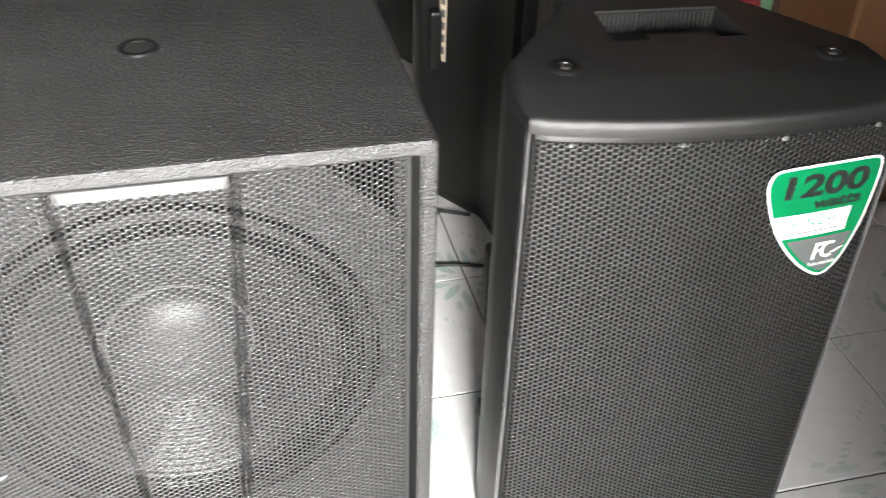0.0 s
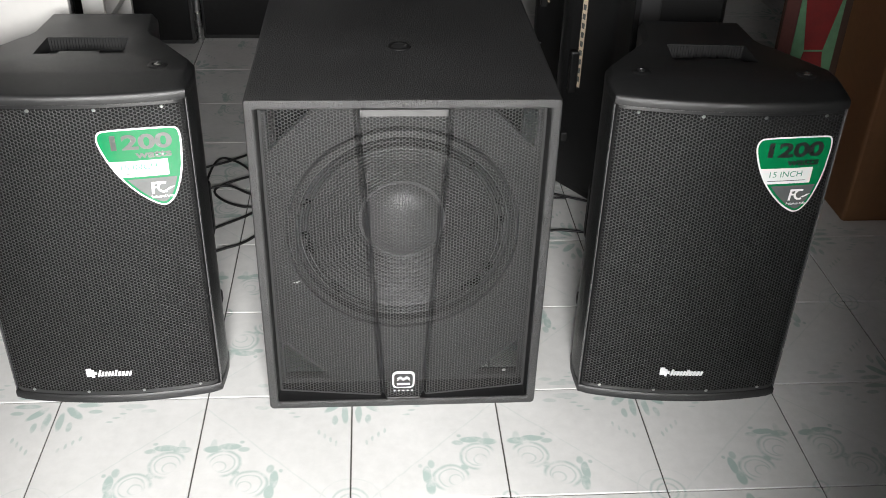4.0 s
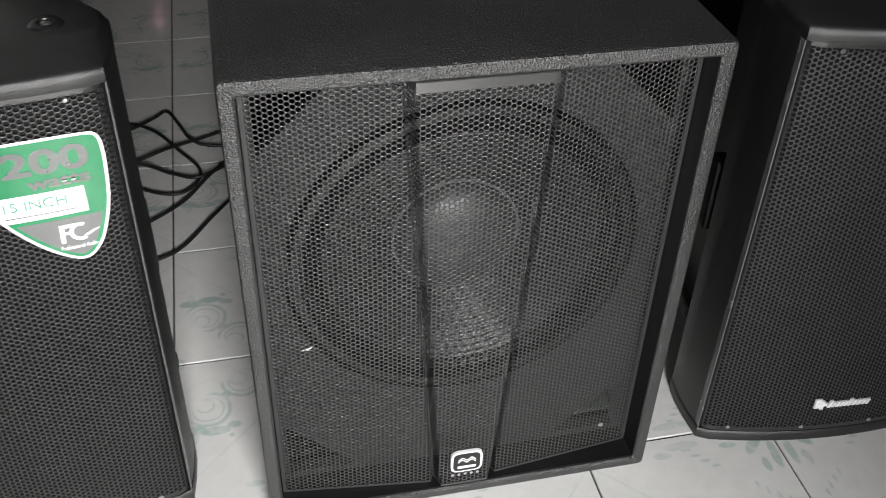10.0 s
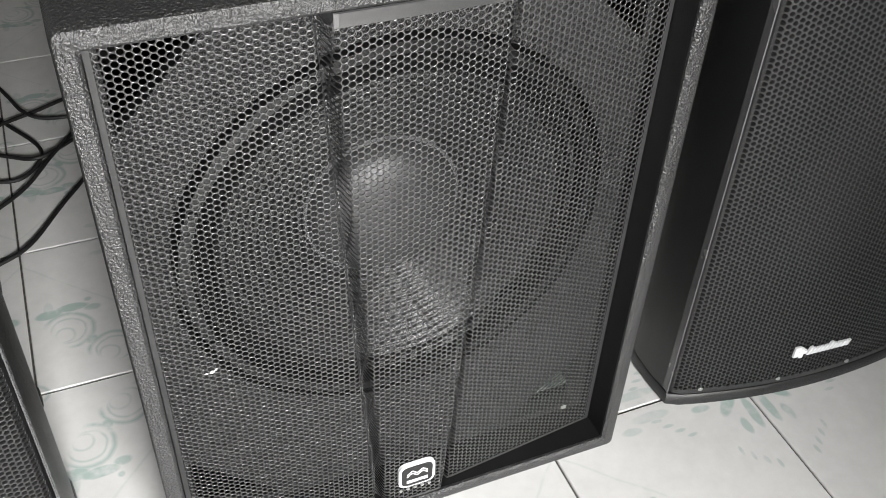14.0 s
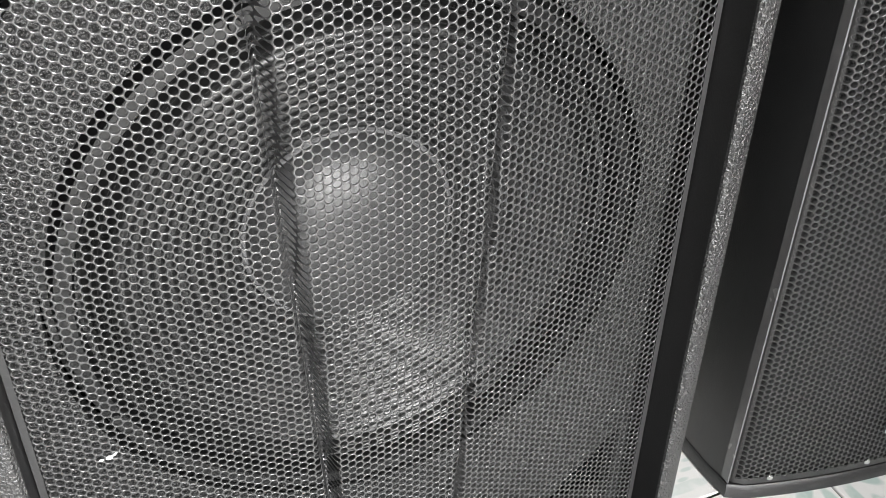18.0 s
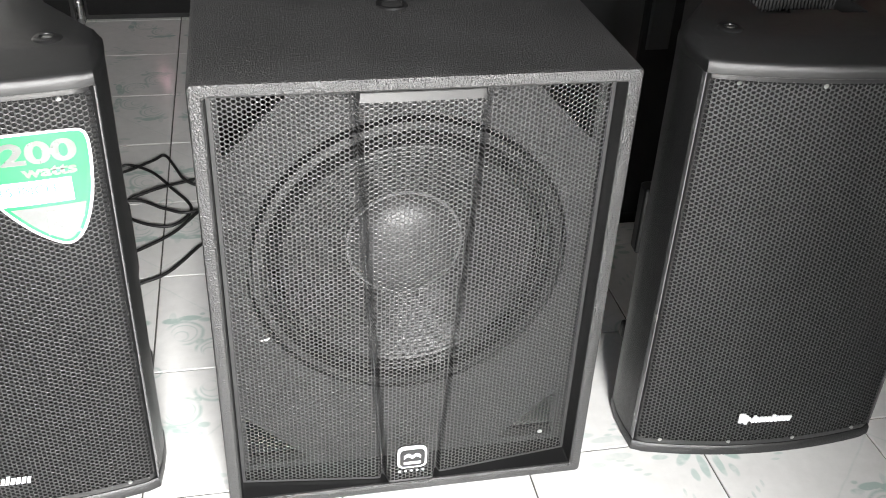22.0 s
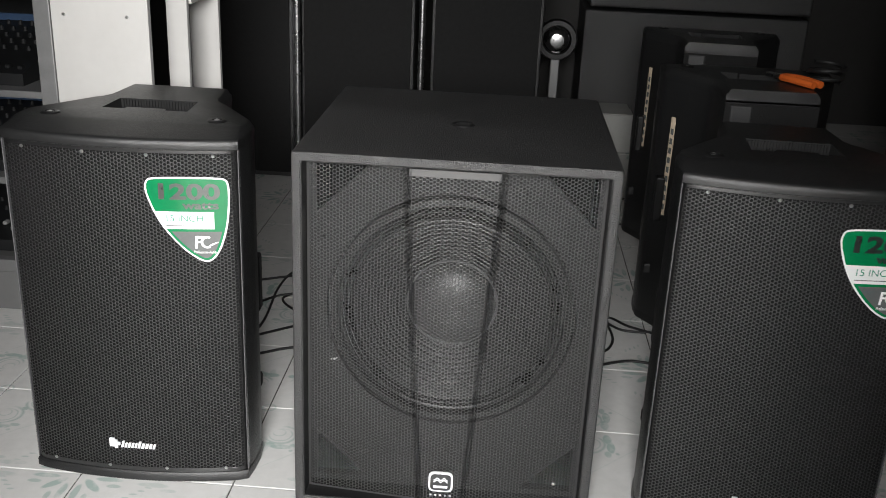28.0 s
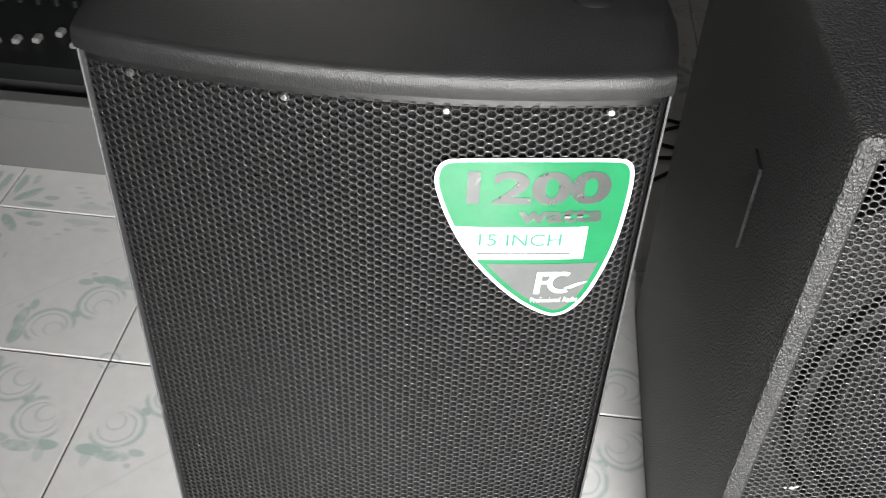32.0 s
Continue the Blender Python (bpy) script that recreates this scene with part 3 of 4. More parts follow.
        half = 0.0365 + (0.0800 - 0.0365) * f
        side = np.clip((np.abs(x) - half) / (gx - half), 0, 1)
        step = np.clip((np.abs(x) - half + 0.001) / 0.009, 0, 1)
        crease = np.exp(-(((np.abs(x) - half - 0.0038) / 0.0036) ** 2))
        return 0.0035 + 0.0095 * step * step * (3 - 2 * step) + 0.0245 * side + 0.0190 * crease

    def place(u, v, wd):
        return u, face_y(u, v) + wd, v

    perforated("grille", "grille_steel", root, -gx + 0.004, gx - 0.004, gz0 + 0.003, gz1 - 0.003, 0.0066, 0.00276, place, "black perforated steel grille with a proud middle panel")
    rim = bmesh.new()
    for a, b, along in ((gz1 - 0.012, gz1, "x"), (gz1 - 0.0035, gz1 + 0.0005, "x"), (gz0, gz0 + 0.004, "x"), (-gx, -gx + 0.005, "z"), (gx - 0.005, gx, "z")):
        rows = []
        for q in (a, b):
            row = []
            for k in range(121):
                u = k / 120
                x, z = (-gx + 2 * gx * u, q) if along == "x" else (q, gz0 + (gz1 - gz0) * u)
                row.append((x, float(face_y(np.float64(x), np.float64(z))) + (-0.0007 if q > 0.5 and a < gz1 - 0.01 and along == "x" else 0.0006), z))
            rows.append(row)
        vs = [[rim.verts.new(p) for p in row] for row in rows]
        for k in range(120):
            # a plain band tops the middle panel; the rim is cut open where the steps run out
            across = abs(-gx + 2 * gx * (k + 0.5) / 120)
            if along == "x" and a > 0.5 and (across > 0.0795 if a < gz1 - 0.01 else 0.0795 < across < 0.0895):
                continue
            rim.faces.new((vs[0][k], vs[0][k + 1], vs[1][k + 1], vs[1][k]))
    part("grille_rim", rim, "grille_steel", root)
    # badge: outlined rounded square with a wave, and a row of studs below it
    badge = part("badge", loft([rounded_rect(-0.0225, 0.0225, 0.052, 0.093, 0.010, -0.0015), rounded_rect(-0.0225, 0.0225, 0.052, 0.093, 0.010, 0.003)]), "badge_white", root, "white-edged maker's badge")
    part("badge_face", loft([rounded_rect(-0.0192, 0.0192, 0.0552, 0.0898, 0.0075, -0.0022), rounded_rect(-0.0192, 0.0192, 0.0552, 0.0898, 0.0075, 0.0)]), "smooth_black", badge)
    for zc, amp, half in ((0.0795, 0.004, 0.013), (0.0755, 0.004, 0.013)):
        rows = [[(-half + 2 * half * k / 24, -0.0026, zc + s + amp * math.cos(2 * math.pi * k / 12) * -0.6) for k in range(25)] for s in (-0.0011, 0.0011)]
        part("wave", strip(rows), "badge_white", badge)
    part("name_bar", boxed(-0.013, 0.013, -0.0026, -0.0022, 0.0605, 0.0655), "badge_white", badge)
    stud = lathe([(0.0, 0.0012), (0.002, 0.001), (0.0024, 0.0)], 10, "y")
    first = part("stud", stud, "steel", root)
    for k in range(5):
        ob = first if k == 0 else new("stud", first.data)
        ob.parent = root
        ob.location = (-0.018 + 0.009 * k, 0.0035, 0.041)
    # slim handle plate let into each side
    for s in (-1, 1):
        shell = part("side_handle", boxed(s * w - 0.003, s * w + 0.0008, 0.164, 0.194, 0.458, 0.545, 0.0005, 1), "coat", root)
        # raised near-black bar that paints the shade of a slot
        part("slot_shade_bar", boxed(s * w - 0.002, s * w + 0.0014, 0.175, 0.184, 0.466, 0.537, 0.0003, 1), "void_shade", shell)
    # pole socket in the top
    sock = part("pole_socket", lathe([(0.0, 0.0008), (0.0155, 0.0008), (0.0165, 0.0022), (0.021, 0.0022), (0.0225, 0.0)], 40), "smooth_black", root, smooth=True)
    sock.location = (-0.002, 0.250, h)
    # flat dark disc painted as the shaded bore, no hole is cut
    part("bore_shade_disc", lathe([(0.0, 0.0012), (0.0145, 0.0012)], 32), "void_shade", sock)
    # torn sticker and a bright screw on the grille
    sc = bmesh.new()
    for dx, dz, r in ((-0.004, 0.0, 0.0014), (0.0015, 0.0005, 0.0023), (0.005, 0.0022, 0.0013), (0.0065, 0.0035, 0.0009)):
        bmesh.ops.create_icosphere(sc, subdivisions=1, radius=r, matrix=Matrix.Translation((dx, 0, dz)) @ Matrix.Diagonal((1.3, 0.3, 1, 1)))
    ob = part("sticker_scrap", sc, "scrap_paper", root, "scrap of white sticker")
    ob.location = (-0.100 - SUB_C, float(face_y(np.float64(-0.100 - SUB_C), np.float64(0.296))) - 0.001, 0.296)
    ob = part("grille_screw", lathe([(0.0, 0.0018), (0.003, 0.0015), (0.0042, 0.0)], 14, "y"), "steel", root)
    ob.location = (0.317 - SUB_C, float(face_y(np.float64(0.317 - SUB_C), np.float64(0.066))), 0.066)
    return root


def speaker(name="loudspeaker", front=True):
    """Moulded fifteen inch box: bowed grille, sloped top lip, carrying handle let into the top, tapered back."""
    root = empty(name, pose(0, 0, 0), "black moulded fifteen inch loudspeaker with bowed grille, green sticker, on tiles", "loudspeaker", "fifteen inch loudspeakers")
    HW, BOW, H = 0.212, 0.026, 0.696

    def bow(x):
        return -BOW * (1 - np.clip(np.abs(x) / HW, 0, 1) ** 2)

    def outline(front_y, inset, z, lift=0.0, back=0.0):
        """Plan of the box at height z; front_y is added to the bowed front."""
        pts = []
        for k in range(25):
            x = -(HW - inset) + 2 * (HW - inset) * k / 24
            pts.append((x, float(bow(np.float64(x))) + front_y + (0.004 if k in (0, 24) else 0.0), z))
        side = [(0.2165, 0.040), (0.2185, 0.075), (0.2150, 0.112), (0.205, 0.126), (0.140, 0.226), (0.128, 0.238), (0.118, 0.262), (0.110, 0.360 - back)]
        for x, y in side:
            pts.append((x - inset, y, z))
        for x, y in side[::-1]:
            pts.append((-(x - inset), y, z))
        return pts

    part("body", loft([outline(0.012, 0.004, 0.004), outline(0.012, 0.0035, 0.30), outline(0.012, 0.0035, 0.670)]), "plastic", root, smooth=True)
    part("base_lip", loft([outline(0.004, 0.006, 0.0), outline(0.0, 0.002, 0.004), outline(0.0, 0.002, 0.017), outline(0.003, 0.0035, 0.021)]), "plastic", root, smooth=True)

    # top moulding with the handle pocket
    def top_loop(front_y, inset, z):
        pts = outline(0.0, inset, z)
        return [(x, max(y, front_y) if i < 25 else max(y, min(front_y, 0.07)), zz) for i, (x, y, zz) in enumerate(pts)]

    loops = [outline(0.004, 0.004, 0.6655), outline(0.0, 0.0030, 0.6675), outline(-0.001, 0.0028, 0.676), outline(0.0005, 0.0032, 0.6815), outline(0.003, 0.0042, 0.6846), outline(0.0065, 0.0065, 0.6862)]
    ring = top_loop(0.056, 0.015, H)
    loops.append([(x, y, H - 0.0015) for x, y, z in top_loop(0.051, 0.012, H)])
    loops.append(ring)
    bm = loft(loops, caps=False)
    bm.verts.ensure_lookup_table()
    n = len(ring)
    bm.faces.new([bm.verts[k] for k in range(n)])
    outer = [bm.verts[(len(loops) - 1) * n + k] for k in range(n)]
    hole = [bm.verts.new(p) for p in ((-0.080, 0.143, H), (-0.038, 0.143, H), (-0.036, 0.156, H), (0.036, 0.156, H), (0.038, 0.143, H), (0.080, 0.143, H), (0.076, 0.228, H), (-0.076, 0.228, H))]
    edges = [bm.edges.get((a, b)) for a, b in zip(outer, outer[1:] + outer[:1])]
    hedges = [bm.edges.new((a, b)) for a, b in zip(hole, hole[1:] + hole[:1])]
    bmesh.ops.triangle_fill(bm, use_beauty=True, use_dissolve=False, edges=edges + hedges)
    liner = bmesh.new()
    high = [liner.verts.new(v.co) for v in hole]
    deep = [liner.verts.new((v.co.x * 0.94, v.co.y + (0.004 if v.co.y < 0.2 else -0.002), H - 0.050)) for v in hole]
    for k in range(8):
        liner.faces.new((high[k], high[(k + 1) % 8], deep[(k + 1) % 8], deep[k]))
    liner.faces.new(deep)
    bmesh.ops.recalc_face_normals(liner, faces=liner.faces)
    bmesh.ops.recalc_face_normals(bm, faces=bm.faces)
    top = part("top_moulding", bm, "plastic", root, smooth=True)
    # liner near black: the pocket's shade is put into its colour
    part("handle_pocket", liner, "void_shade", top)
    grip = bmesh.new()
    for k in range(26):
        x = -0.070 + 0.140 * k / 25
        box(grip, x - 0.0012, x + 0.0012, 0.2225, 0.2255, H - 0.035, H - 0.002)
    # ribs take the same painted shade as the pocket
    part("grip_ribs", grip, "void_shade", top)
    cup = lathe([(0.0, 0.0010), (0.0095, 0.0010), (0.0105, 0.0030), (0.0160, 0.0034), (0.0195, 0.0014), (0.0210, 0.0)], 32)
    first = part("fly_point", cup, "smooth_black", root, smooth=True)
    first.location = (-0.152, 0.084, H)
    first.scale = (0.86, 0.86, 1.0)
    second = new("fly_point", first.data)
    second.parent, second.location, second.scale = root, (0.152, 0.084, H), (0.86, 0.86, 1.0)
    head = lathe([(0.0, 0.0034), (0.006, 0.0030), (0.0078, 0.0012)], 14)
    for holder in (first, second):
        part("bolt", head.copy(), "steel", holder)
    head.free()

    # grille
    gx, gz0, gz1 = 0.2065, 0.0225, 0.667

    def face_y(x):
        e = np.clip((np.abs(x) - 0.194) / (gx - 0.194), 0, 1)
        return bow(x) + 0.0025 + 0.010 * e**2

    def place(u, v, wd):
        return u, face_y(u) + wd, v

    perforated("grille", "box_grille", root, -0.2035, 0.2035, gz0 + 0.006, gz1 - 0.004, 0.0069, 0.00285, place, "black perforated steel grille")
    rim = bmesh.new()
    for s in (-1, 1):
        rows = [[(s * x, float(face_y(np.float64(x))) + 0.0006, z) for x in (0.2015, 0.2025, 0.2035, 0.2045, 0.2055, gx)] for z in (gz0, gz1)]
        vs = [[rim.verts.new(p) for p in row] for row in rows]
        for k in range(5):
            rim.faces.new((vs[0][k], vs[0][k + 1], vs[1][k + 1], vs[1][k]))
    for a, b in ((gz0, gz0 + 0.009), (gz1 - 0.007, gz1)):
        vs = [[rim.verts.new((-0.2025 + 0.405 * k / 40, float(face_y(np.float64(-0.2025 + 0.405 * k / 40))) + 0.0008, z)) for k in range(41)] for z in (a, b)]
        for k in range(40):
            rim.faces.new((vs[0][k], vs[0][k + 1], vs[1][k + 1], vs[1][k]))
    part("grille_rim", rim, "box_grille", root, smooth=True)
    foam = bmesh.new()
    vs = [[foam.verts.new((-0.204 + 0.408 * k / 30, float(bow(np.float64(-0.204 + 0.408 * k / 30))) + 0.0105, z)) for k in range(31)] for z in (gz0, gz1)]
    for k in range(30):
        foam.faces.new((vs[0][k], vs[0][k + 1], vs[1][k + 1], vs[1][k]))
    part("foam_backing", foam, "foam", root)
    for s in (-1, 1):
        # corner edge in pale grey, the light it catches painted in
        part("edge_trim", boxed(s * 0.2078 - 0.0009, s * 0.2078 + 0.0009, 0.005, 0.018, 0.022, 0.6655, 0.0008, 1), "lit_edge_grey", root, "thin corner edge, its highlight put into pale grey")
        part("side_handle", boxed(s * 0.196 - 0.012, s * 0.196 + 0.012, 0.135, 0.165, 0.30, 0.42, 0.006), "smooth_black", root)
        part("side_foot", boxed(s * 0.200 - 0.011, s * 0.200 + 0.011, 0.118, 0.140, 0.14, 0.17, 0.006), "rubber", root)
    if not front:
        return root
    # screws along the top and foot of the grille
    pan = lathe([(0.0, 0.0021), (0.0022, 0.0019), (0.0036, 0.0)], 14, "y")
    first = part("screw", pan, "steel", root)
    k = 0
    for z in (0.031, 0.657):
        for x in (-0.167, -0.055, 0.056, 0.168):
            ob = first if k == 0 else new("screw", first.data)
            ob.parent = root
            ob.location = (x, float(face_y(np.float64(x))), z)
            k += 1

    # sticker: a shield with a white edge, its tip towards the lower right
    SX0, SX1, SZ0, SZ1 = 0.049, 0.1935, 0.462, 0.619

    def at(u, v):
        """A point of the sticker, u from its left to its right, v from its top to its tip."""
        return SX0 + (SX1 - SX0) * u, SZ1 - (SZ1 - SZ0) * v

    RIM = ((0.10, 0.012), (0.30, 0.0), (0.60, -0.002), (0.88, 0.005), (0.965, 0.03), (0.998, 0.11), (0.998, 0.28), (0.975, 0.52), (0.925, 0.72), (0.865, 0.87), (0.79, 0.965), (0.72, 0.998), (0.64, 0.985), (0.50, 0.90), (0.35, 0.765), (0.20, 0.585), (0.09, 0.39), (0.015, 0.19), (0.01, 0.09), (0.04, 0.035))

    def shield(inset):
        ctrl = [Vector(p) for p in RIM]
        pts, m = [], len(ctrl)
        for i in range(m):
            p0, p1, p2, p3 = ctrl[i - 1], ctrl[i], ctrl[(i + 1) % m], ctrl[(i + 2) % m]
            for k in range(3):
                u = k / 3
                pts.append(0.5 * ((2 * p1) + (p2 - p0) * u + (2 * p0 - 5 * p1 + 4 * p2 - p3) * u * u + (3 * p1 - p0 - 3 * p2 + p3) * u**3))
        pts = [Vector(at(q.x, q.y)) for q in pts]
        out = []
        for i, q in enumerate(pts):
            d = (pts[(i + 1) % len(pts)] - pts[i - 1]).normalized()
            out.append((q.x - (-d.y) * inset * -1 * -1, q.y - d.x * inset))
        return out

    def sheet_y(x):
        return bow(x) + 0.0025

    def decal(name, pts, dy, mat, parent, label=""):
        """A flat print that follows the bow of the grille."""
        bm = bmesh.new()
        bm.faces.new([bm.verts.new((x, 0.0, z)) for x, z in pts])
        x0, x1 = min(p[0] for p in pts), max(p[0] for p in pts)
        for c in range(1, 12):
            bmesh.ops.bisect_plane(bm, geom=bm.verts[:] + bm.edges[:] + bm.faces[:], plane_co=(x0 + (x1 - x0) * c / 12, 0, 0), plane_no=(1, 0, 0))
        for v in bm.verts:
            v.co.y = float(sheet_y(np.float64(v.co.x))) - dy
        bmesh.ops.recalc_face_normals(bm, faces=bm.faces)
        return part(name, bm, mat, parent, label)

    def clip(pts, z0, z1, x1=9.0):
        """The part of an outline between two heights, and left of x1."""
        for axis, level, sign in ((1, z0, 1), (1, z1, -1), (0, x1, -1)):
            out = []
            for a, b in zip(pts, pts[1:] + pts[:1]):
                ia, ib = sign * (a[axis] - level) >= 0, sign * (b[axis] - level) >= 0
                if ia:
                    out.append(a)
                if ia != ib:
                    u = (level - a[axis]) / (b[axis] - a[axis])
                    out.append((a[0] + (b[0] - a[0]) * u, a[1] + (b[1] - a[1]) * u))
            pts = out
        return pts

    sticker = decal("sticker", shield(0.0), 0.0006, "sticker_white", root, "glossy green shield sticker with white edge")
    inner = shield(0.0032)
    decal("green_field", inner, 0.0009, "sticker_green", sticker)
    decal("grey_field", clip(shield(0.0075), 0.40, at(0, 0.635)[1]), 0.0012, "sticker_dark", sticker)
    decal("white_panel", clip(shield(0.0026), at(0, 0.605)[1], at(0, 0.40)[1], at(0.81, 0)[0]), 0.0012, "sticker_white", sticker)

    def flat(u, v, dy):
        x0, z0 = at(u, v)
        return lambda a, b: Vector((x0 + a, float(sheet_y(np.float64(x0 + a))) - dy, z0 + b))

    def span(du, dv):
        return du * (SX1 - SX0), dv * (SZ1 - SZ0)

    text_mesh("figure_print", "1200", 0.04, "ink_metal", sticker, flat(0.17, 0.262, 0.0013), "grey printed number", bold=0.0014, fit=span(0.72, 0.19))
    text_mesh("word_print", "watts", 0.02, "ink_metal", sticker, flat(0.44, 0.372, 0.0013), bold=0.0007, fit=span(0.43, 0.085))
    text_mesh("size_print", "15 INCH", 0.02, "ink_green", sticker, flat(0.25, 0.515, 0.0016), fit=span(0.43, 0.075))
    bx0, bz0 = at(0.24, 0.565)
    decal("small_print", [(bx0, bz0 - 0.0007), (bx0 + 0.072, bz0 - 0.0007), (bx0 + 0.072, bz0 + 0.0007), (bx0, bz0 + 0.0007)], 0.0015, "sticker_dark", sticker)
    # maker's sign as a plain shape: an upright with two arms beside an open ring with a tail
    lg = bmesh.new()
    ox, oz = at(0.57, 0.835)

    def quad(pts):
        lg.faces.new([lg.verts.new((ox + x, float(sheet_y(np.float64(ox + x))) - 0.0016, oz + z)) for x, z in pts])

    quad([(0.0, 0.0), (0.0045, 0.0), (0.0058, 0.0235), (0.0012, 0.0235)])
    quad([(0.0058, 0.0235), (0.0053, 0.0190), (0.0160, 0.0190), (0.0190, 0.0235)])
    quad([(0.0050, 0.0140), (0.0045, 0.0105), (0.0120, 0.0105), (0.0125, 0.0140)])
    for k in range(16):
        a0, a1 = radians(60 + 15 * k), radians(75 + 15 * k)
        quad([(0.0215 + r * math.cos(a), 0.0118 + r * math.sin(a)) for r, a in ((0.0075, a0), (0.0116, a0), (0.0116, a1), (0.0075, a1))])
    quad([(0.0235, 0.0060), (0.0350, 0.0115), (0.0420, 0.0122), (0.0290, 0.0050)])
    part("sign", lg, "ink_white", sticker)
    text_mesh("tagline", "Professional Audio", 0.006, "ink_white", sticker, flat(0.56, 0.895, 0.0016), fit=span(0.26, 0.035))
    # maker's name plate near the foot, as plain raised slanted bars
    plate_bm = bmesh.new()
    box(plate_bm, -0.050, -0.040, -0.0030, 0.0, 0.076, 0.094)
    box(plate_bm, -0.046, -0.030, -0.0036, 0.0, 0.080, 0.0855)
    box(plate_bm, -0.040, -0.035, -0.0033, 0.0, 0.073, 0.090)
    plate = part("name_plate", plate_bm, "badge_white", root, "white raised lettering as plain bars")
    plate.location = (0.0, float(bow(np.float64(-0.04))), 0.0)
    rng = random.Random(4)
    x = -0.0285
    for k in range(10):
        wd = rng.uniform(0.0040, 0.0056)
        hh = 0.0135 if k in (0, 5) else 0.0098
        bar = boxed(x, x + wd, -0.0032, 0.0, 0.0755, 0.0755 + hh)
        for v in bar.verts:
            v.co.x += (v.co.z - 0.0755) * 0.28
        part("letter_bar", bar, "badge_white", plate)
        x += wd + 0.0021
    return root


m_metal, mt, mp_ = nodes_of("ink_metal")
mp_.inputs["Base Color"].default_value = (0.13, 0.137, 0.133, 1)
mp_.inputs["Metallic"].default_value = 0.9
mt.links.new(mathn(mt, "ADD", mathn(mt, "MULTIPLY", noise_of(mt, 120, 3, 0.6), 0.2), 0.2), mp_.inputs["Roughness"])
MATS["ink_metal"] = m_metal

subwoofer()
left_box = speaker()
left_box.matrix_world = pose(-0.482, 0.3155, 0, 0, 0, 1.0)
right_box = copy_thing(left_box, pose(0.688, 0.274, 0, 0, 0, -3.5))


# ---- things further back ----
def cable(name, pts, label):
    return tagged(finish(name, tube(pts, 0.0035), "rubber", True), label, "cable", "cables on the floor")


F = 0.0045
cable("power_cable", [(-0.50, 0.72, 0.10), (-0.47, 0.80, 0.02), (-0.42, 1.0, F), (-0.43, 1.25, F), (-0.41, 1.38, F), (-0.345, 1.35, F), (-0.29, 1.26, F), (-0.243, 1.16, F), (-0.285, 1.09, F), (-0.36, 1.12, F), (-0.40, 1.19, F), (-0.33, 1.24, F + 0.008), (-0.25, 1.29, F), (-0.12, 1.34, F), (0.02, 1.30, F)], "black rubber power cable in loose loops on the floor")
cable("signal_cable", [(-0.55, 0.95, F), (-0.45, 1.16, F), (-0.37, 1.20, F + 0.007), (-0.30, 1.165, F), (-0.244, 1.135, F + 0.006), (-0.15, 1.20, F), (0.0, 1.22, F)], "thin black signal cable lying between the loudspeakers")
cable("signal_cable", [(-0.50, 1.30, F), (-0.40, 1.34, F + 0.006), (-0.34, 1.40, F), (-0.312, 1.425, F), (-0.285, 1.36, F), (-0.262, 1.29, F + 0.006), (-0.22, 1.262, F), (-0.10, 1.25, F), (0.05, 1.20, F)], "thin black signal cable with a sharp kink")
cable("speaker_cable", [(-0.47, 0.90, F), (-0.36, 0.99, F), (-0.28, 1.06, F), (-0.216, 1.15, F + 0.006), (-0.12, 1.28, F), (0.02, 1.36, F)], "black cable running behind the subwoofer")
cable("speaker_cable", [(-0.45, 0.80, F), (-0.343, 0.872, F), (-0.282, 0.912, F), (-0.21, 1.02, F), (-0.10, 1.16, F), (0.06, 1.26, F)], "black cable running behind the subwoofer")
cable("signal_cable", [(0.20, 1.10, F), (0.36, 1.14, F), (0.46, 1.18, F), (0.51, 1.20, F), (0.56, 1.15, F), (0.66, 1.10, F)], "thin black cable on the tiles")
cable("power_cable", [(0.25, 1.16, F), (0.38, 1.22, F), (0.454, 1.225, F + 0.006), (0.496, 1.16, F), (0.505, 1.06, F), (0.475, 0.99, F), (0.43, 1.02, F), (0.42, 1.12, F), (0.46, 1.19, F + 0.007), (0.53, 1.13, F), (0.60, 1.12, F)], "black power cable looped on the tiles behind the loudspeaker")
cable("speaker_cable", [(0.20, 1.0, F), (0.36, 0.90, F), (0.436, 0.902, F), (0.54, 0.945, F), (0.66, 0.92, F)], "black cable trailing behind the subwoofer")
cable("signal_cable", [(0.30, 2.22, F), (0.53, 2.25, F), (0.64, 2.30, F), (0.75, 2.40, F)], "thin black cable across the floor")
cable("signal_cable", [(0.25, 1.96, F), (0.53, 1.995, F), (0.62, 2.01, F), (0.70, 2.02, F)], "thin black cable across the floor")

